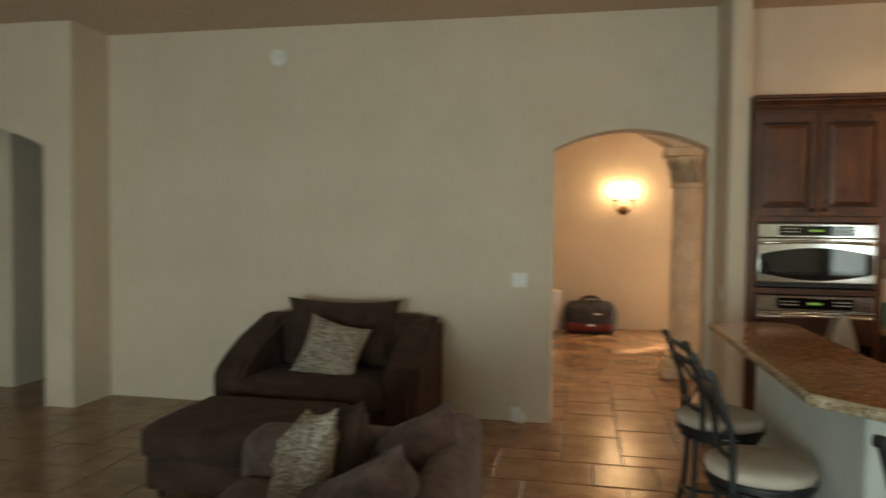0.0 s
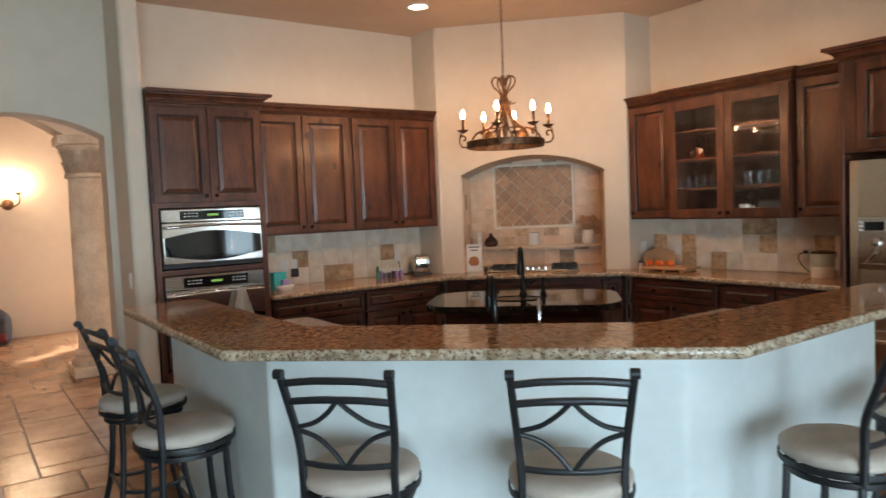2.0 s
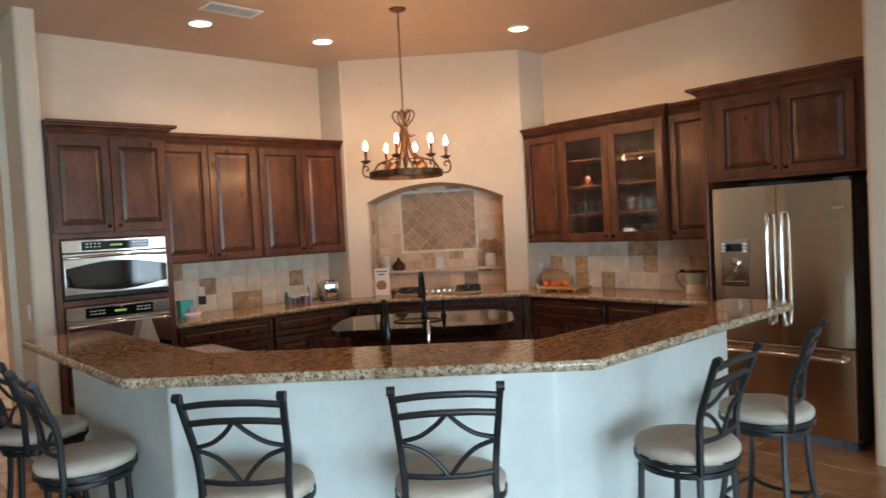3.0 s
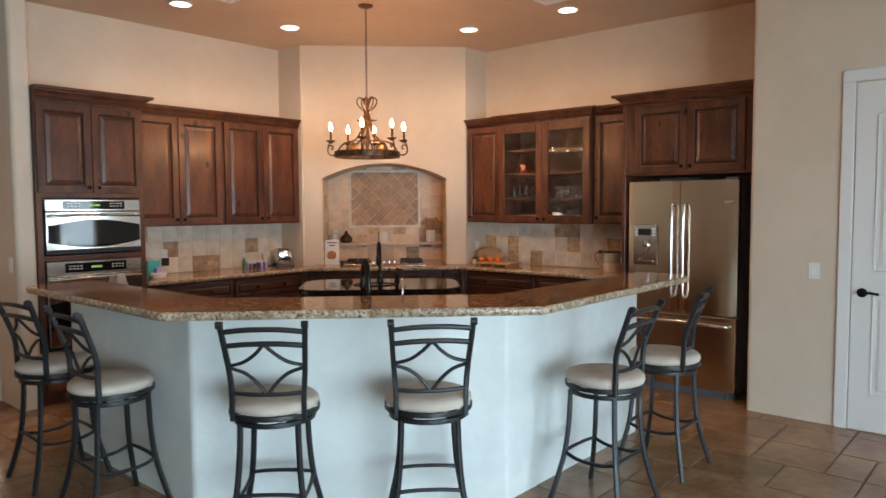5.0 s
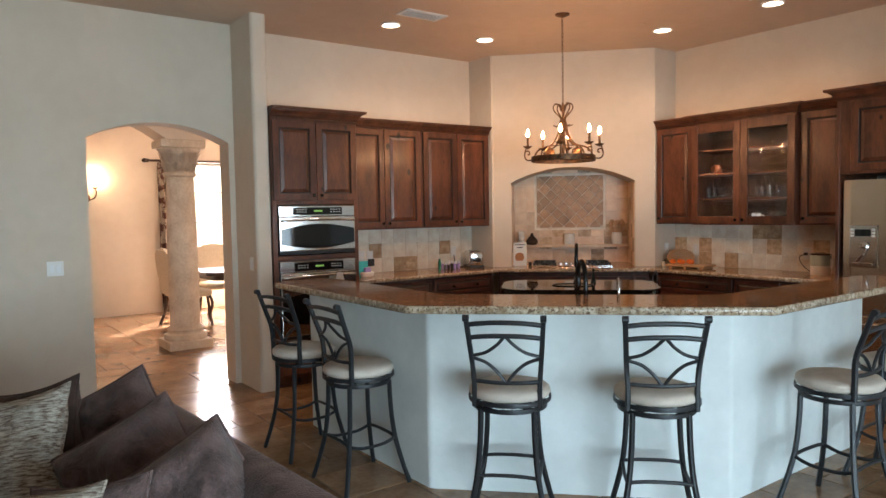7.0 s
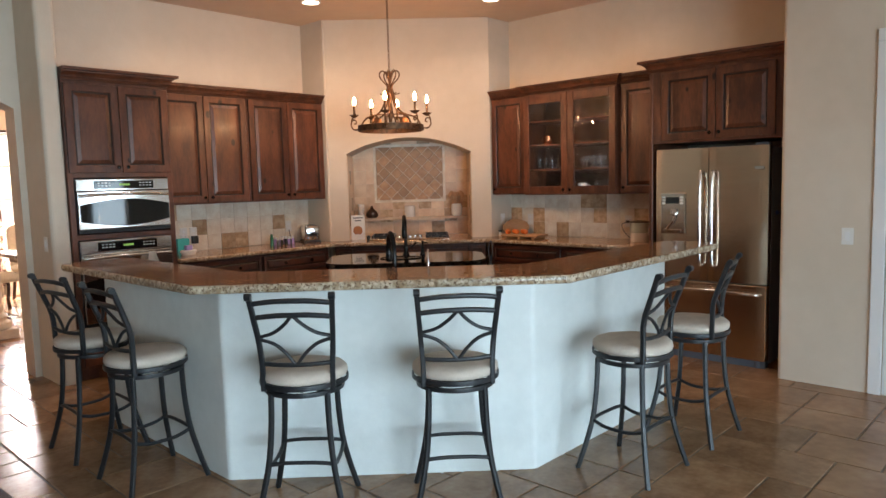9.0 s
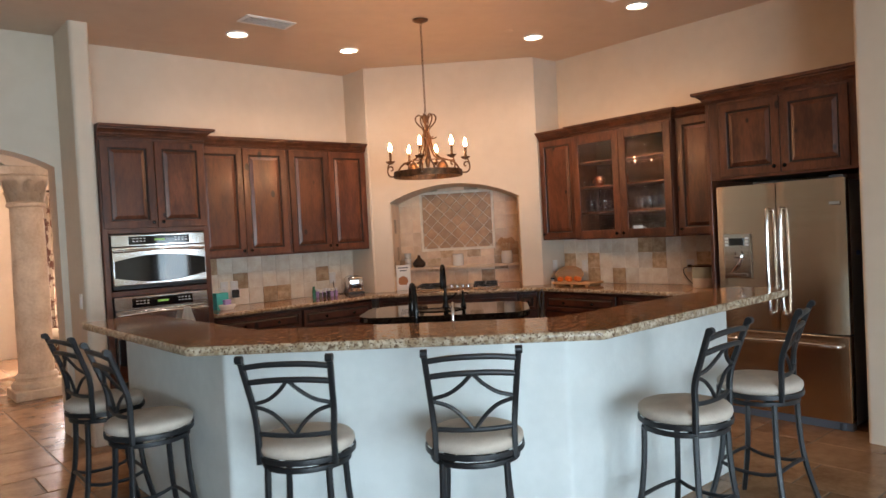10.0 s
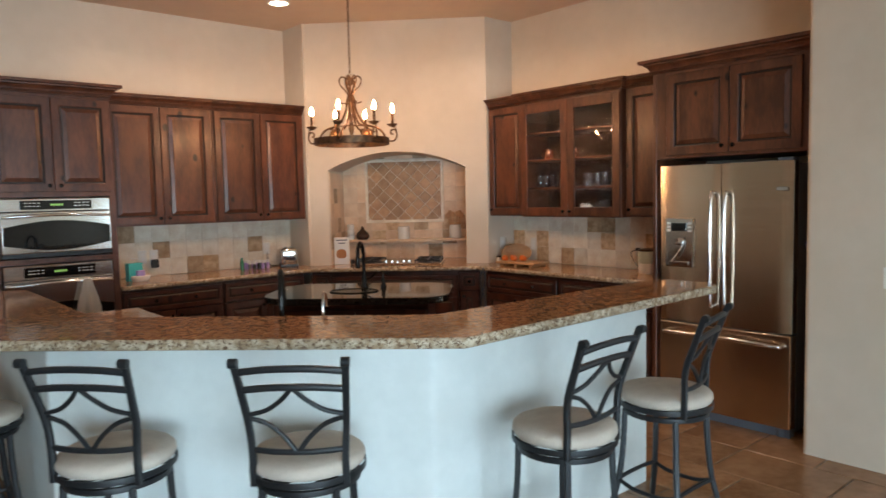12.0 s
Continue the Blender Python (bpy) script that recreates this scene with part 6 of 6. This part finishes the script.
def mug(x, y, z, mt, label, turn=0, r=0.042, h=0.085):
    m = thing("mug", pose(x, y, z, 0, 0, turn), label, "mug", "mugs in the cabinet")
    part("body", lathe([(r * 0.85, 0), (r, 0.01), (r, h), (r * 0.9, h), (r * 0.86, 0.012)], 18), mt, m, "", True)
    part("handle", tube(curve([(r, 0, h * 0.8), (r + 0.028, 0, h * 0.75), (r + 0.028, 0, h * 0.35), (r, 0, h * 0.25)], 5), 0.006, 7), mt, m, "", True)


mug(5.06, 3.02, SHELVES[1] + 0.0005, M_COPPER, "hammered copper mug on a cabinet shelf", 90)
mug(5.06, 2.74, SHELVES[1] + 0.0005, M_COPPER, "hammered copper mug on a cabinet shelf", 90)
mug(5.04, 2.60, Z0 + 0.0255, M_CERAM, "white mug on the cabinet floor", -90)
for y in (2.92, 2.80):
    bw = thing("bowl", pose(5.05, y, Z0 + 0.0255), "small white stacked bowl in the cabinet", "bowl", "bowls in the cabinet")
    part("body", lathe([(0.025, 0), (0.05, 0.03), (0.046, 0.03), (0.02, 0.006)], 18), M_CERAM, bw, "", True)

# ---- backsplash tiles ----
def tile_mesh(w, h, t, name, gap=0.002, ch=0.0012):
    """A stone tile lying in the xz plane, facing -y, with chipped, softened edges."""
    bm = bmesh.new()
    rings = []
    for inset, y in ((gap / 2, 0.0), (gap / 2, -(t - ch)), (gap / 2 + ch, -t)):
        rings.append([bm.verts.new(p) for p in ((inset, y, inset), (w - inset, y, inset), (w - inset, y, h - inset), (inset, y, h - inset))])
    for a, b in zip(rings, rings[1:]):
        for k in range(4):
            bm.faces.new((a[k], a[(k + 1) % 4], b[(k + 1) % 4], b[k]))
    bm.faces.new(rings[-1])
    bmesh.ops.recalc_face_normals(bm, faces=bm.faces)
    me = bpy.data.meshes.new(name)
    bm.to_mesh(me)
    bm.free()
    return me


def splash(name, m, width, z0, z1, label, skip=lambda x, z: False, size=0.152, brown=0.16, seed=1, pale=None):
    s = structure(link(name, box((0, -0.006, z0), (width, -0.001, z1)), M_SGROUT), label, "backsplash")
    s.matrix_basis = m
    rng = random.Random(seed)
    light, dark = tile_mesh(size, size, 0.004, "tile_pale"), tile_mesh(size, size, 0.0045, "tile_brown")
    pale = pale or M_SPLASH
    light.materials.append(pale)
    dark.materials.append(M_SPLASH2)
    cut = {}
    z = z0
    while z < z1 - 0.02:
        x = 0.0
        while x < width - 0.02:
            w, h = min(size, width - x), min(size, z1 - z)
            if not skip(x + w / 2, z + h / 2):
                pick = rng.random() < brown
                if w < size - 1e-4 or h < size - 1e-4:
                    key = (round(w, 3), round(h, 3), pick)
                    if key not in cut:
                        cut[key] = tile_mesh(w, h, 0.004, "tile_cut")
                        cut[key].materials.append(M_SPLASH2 if pick else pale)
                    me = cut[key]
                else:
                    me = dark if pick else light
                t = new("tile", me)
                t.parent = s
                t.matrix_basis = pose(x, -0.006, z)
            x += size
        z += size
    return s


splash("backsplash_a", pose(1.862, 5.330, 0), 1.836, 0.9145, 1.377, "tumbled travertine tile backsplash with brown accents", seed=3)
splash("backsplash_b", at_right(3.713, 5.330), 2.0, 0.9145, 1.371, "tumbled travertine tile backsplash with brown accents", seed=8)
PS0, PS1, PZ0, PZ1 = -0.43, 0.41, 1.30, 1.975
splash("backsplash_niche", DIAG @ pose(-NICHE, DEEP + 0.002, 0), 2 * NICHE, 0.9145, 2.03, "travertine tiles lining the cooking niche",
       lambda x, z: PS0 < x - NICHE < PS1 and PZ0 < z < PZ1, seed=5, brown=0.18, pale=M_SPLASH_WARMLIT)
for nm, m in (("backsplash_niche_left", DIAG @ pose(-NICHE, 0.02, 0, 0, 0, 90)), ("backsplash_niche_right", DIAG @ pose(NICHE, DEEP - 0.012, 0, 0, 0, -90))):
    splash(nm, m, DEEP - 0.034, 0.9145, 1.84, "travertine tiles on the side of the cooking niche", seed=9, brown=0.15, pale=M_SPLASH_WARMLIT)


def clip_poly(poly, x0, x1, z0, z1):
    for axis, lim, sgn in ((0, x0, 1), (0, x1, -1), (1, z0, 1), (1, z1, -1)):
        out = []
        for i, p in enumerate(poly):
            q = poly[i - 1]
            a, b = (q[axis] - lim) * sgn, (p[axis] - lim) * sgn
            if (a >= 0) != (b >= 0):
                f = a / (a - b)
                out.append((q[0] + (p[0] - q[0]) * f, q[1] + (p[1] - q[1]) * f))
            if b >= 0:
                out.append(p)
        poly = out
        if len(poly) < 3:
            return []
    return poly


pn = structure(link("niche_panel", box((PS0 + 0.004, -0.010, PZ0 + 0.004), (PS1 - 0.004, -0.002, PZ1 - 0.004)), M_SGROUT), "diamond-set golden travertine panel in a rope border", "tile panel")
pn.matrix_basis = DIAG @ pose(0, DEEP - 0.003, 0)
bm = bmesh.new()
for lo, hi in (((PS0, -0.022, PZ0), (PS1, 0.0, PZ0 + 0.028)), ((PS0, -0.022, PZ1 - 0.028), (PS1, 0.0, PZ1)), ((PS0, -0.0215, PZ0 + 0.028), (PS0 + 0.028, 0.0, PZ1 - 0.028)), ((PS1 - 0.028, -0.0215, PZ0 + 0.028), (PS1, 0.0, PZ1 - 0.028))):
    add_box(bm, lo, hi, 0.006, 2)
part("border", bm, M_SPLASH, pn, "pale stone border")
DSZ = 0.148
for i in range(-8, 9):
    for j in range(-8, 9):
        if (i + j) % 2:
            continue
        cx, cz = -0.01 + i * DSZ / 2, 1.64 + j * DSZ / 2
        h = DSZ / 2 - 0.004
        poly = clip_poly([(cx - h, cz), (cx, cz - h), (cx + h, cz), (cx, cz + h)], PS0 + 0.031, PS1 - 0.031, PZ0 + 0.031, PZ1 - 0.031)
        if len(poly) < 3 or abs(sum(a[0] * b[1] - b[0] * a[1] for a, b in zip(poly, poly[1:] + poly[:1]))) < 4e-4:
            continue
        bm = bmesh.new()
        c = (sum(p[0] for p in poly) / len(poly), sum(p[1] for p in poly) / len(poly))
        a = [bm.verts.new((x, -0.010, z)) for x, z in poly]
        b = [bm.verts.new((x, -0.015, z)) for x, z in poly]
        d = [bm.verts.new((c[0] + (x - c[0]) * 0.95, -0.018, c[1] + (z - c[1]) * 0.95)) for x, z in poly]
        for p, q in ((a, b), (b, d)):
            for k in range(len(p)):
                bm.faces.new((p[k], p[(k + 1) % len(p)], q[(k + 1) % len(q)], q[k]))
        bm.faces.new(d)
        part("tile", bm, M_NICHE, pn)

# ---- floor tiles: stones of mixed size, laid along the walls ----
U = 0.205
X0, Y0, NX, NY = -7.0, -4.7, 65, 76
rng = random.Random(12)
used = [[False] * NY for _ in range(NX)]
laid = []
SIZES = [(3, 2), (2, 3), (2, 2), (2, 2), (2, 1), (1, 2), (1, 1)]
for j in range(NY):
    for i in range(NX):
        if used[i][j]:
            continue
        order = rng.sample(SIZES[:5], 5) + [(1, 2), (1, 1)]
        for w, h in order:
            if i + w <= NX and j + h <= NY and not any(used[i + a][j + b] for a in range(w) for b in range(h)):
                for a in range(w):
                    for b in range(h):
                        used[i + a][j + b] = True
                laid.append((i, j, w, h))
                break
stone = {}


def floor_stone(bm, w, h, at=(0, 0), z=0.0, r=None):
    rings = []
    g, ch = 0.004, 0.004
    for inset, zz in ((g, -0.008), (g, -0.0035), (g + ch, z)):
        rings.append([bm.verts.new((at[0] + x, at[1] + y, zz)) for x, y in ((inset, inset), (w - inset, inset), (w - inset, h - inset), (inset, h - inset))])
    for a, b in zip(rings, rings[1:]):
        for k in range(4):
            bm.faces.new((a[k], a[(k + 1) % 4], b[(k + 1) % 4], b[k]))
    bm.faces.new(rings[-1])


laid.sort(key=lambda q: (X0 + (q[0] + q[2] / 2) * U - 1.0) ** 2 + (Y0 + (q[1] + q[3] / 2) * U - 3.2) ** 2)
rest = bmesh.new()
for n_, (i, j, w, h) in enumerate(laid):
    if n_ < 300:
        if (w, h) not in stone:
            bm = bmesh.new()
            floor_stone(bm, w * U, h * U)
            bmesh.ops.recalc_face_normals(bm, faces=bm.faces)
            me = bpy.data.meshes.new("floor_stone")
            bm.to_mesh(me)
            bm.free()
            me.materials.append(M_TILE)
            stone[w, h] = me
        t = new("tile", stone[w, h])
        t.parent = floor
        t.matrix_basis = pose(X0 + i * U, Y0 + j * U, rng.uniform(-0.0012, 0.0), rng.uniform(-0.05, 0.05), rng.uniform(-0.05, 0.05), 0)
    else:
        floor_stone(rest, w * U, h * U, (X0 + i * U, Y0 + j * U), rng.uniform(-0.001, 0))
tagged(link("far_tiles", rest, M_TILE2, floor), kind="stuff")
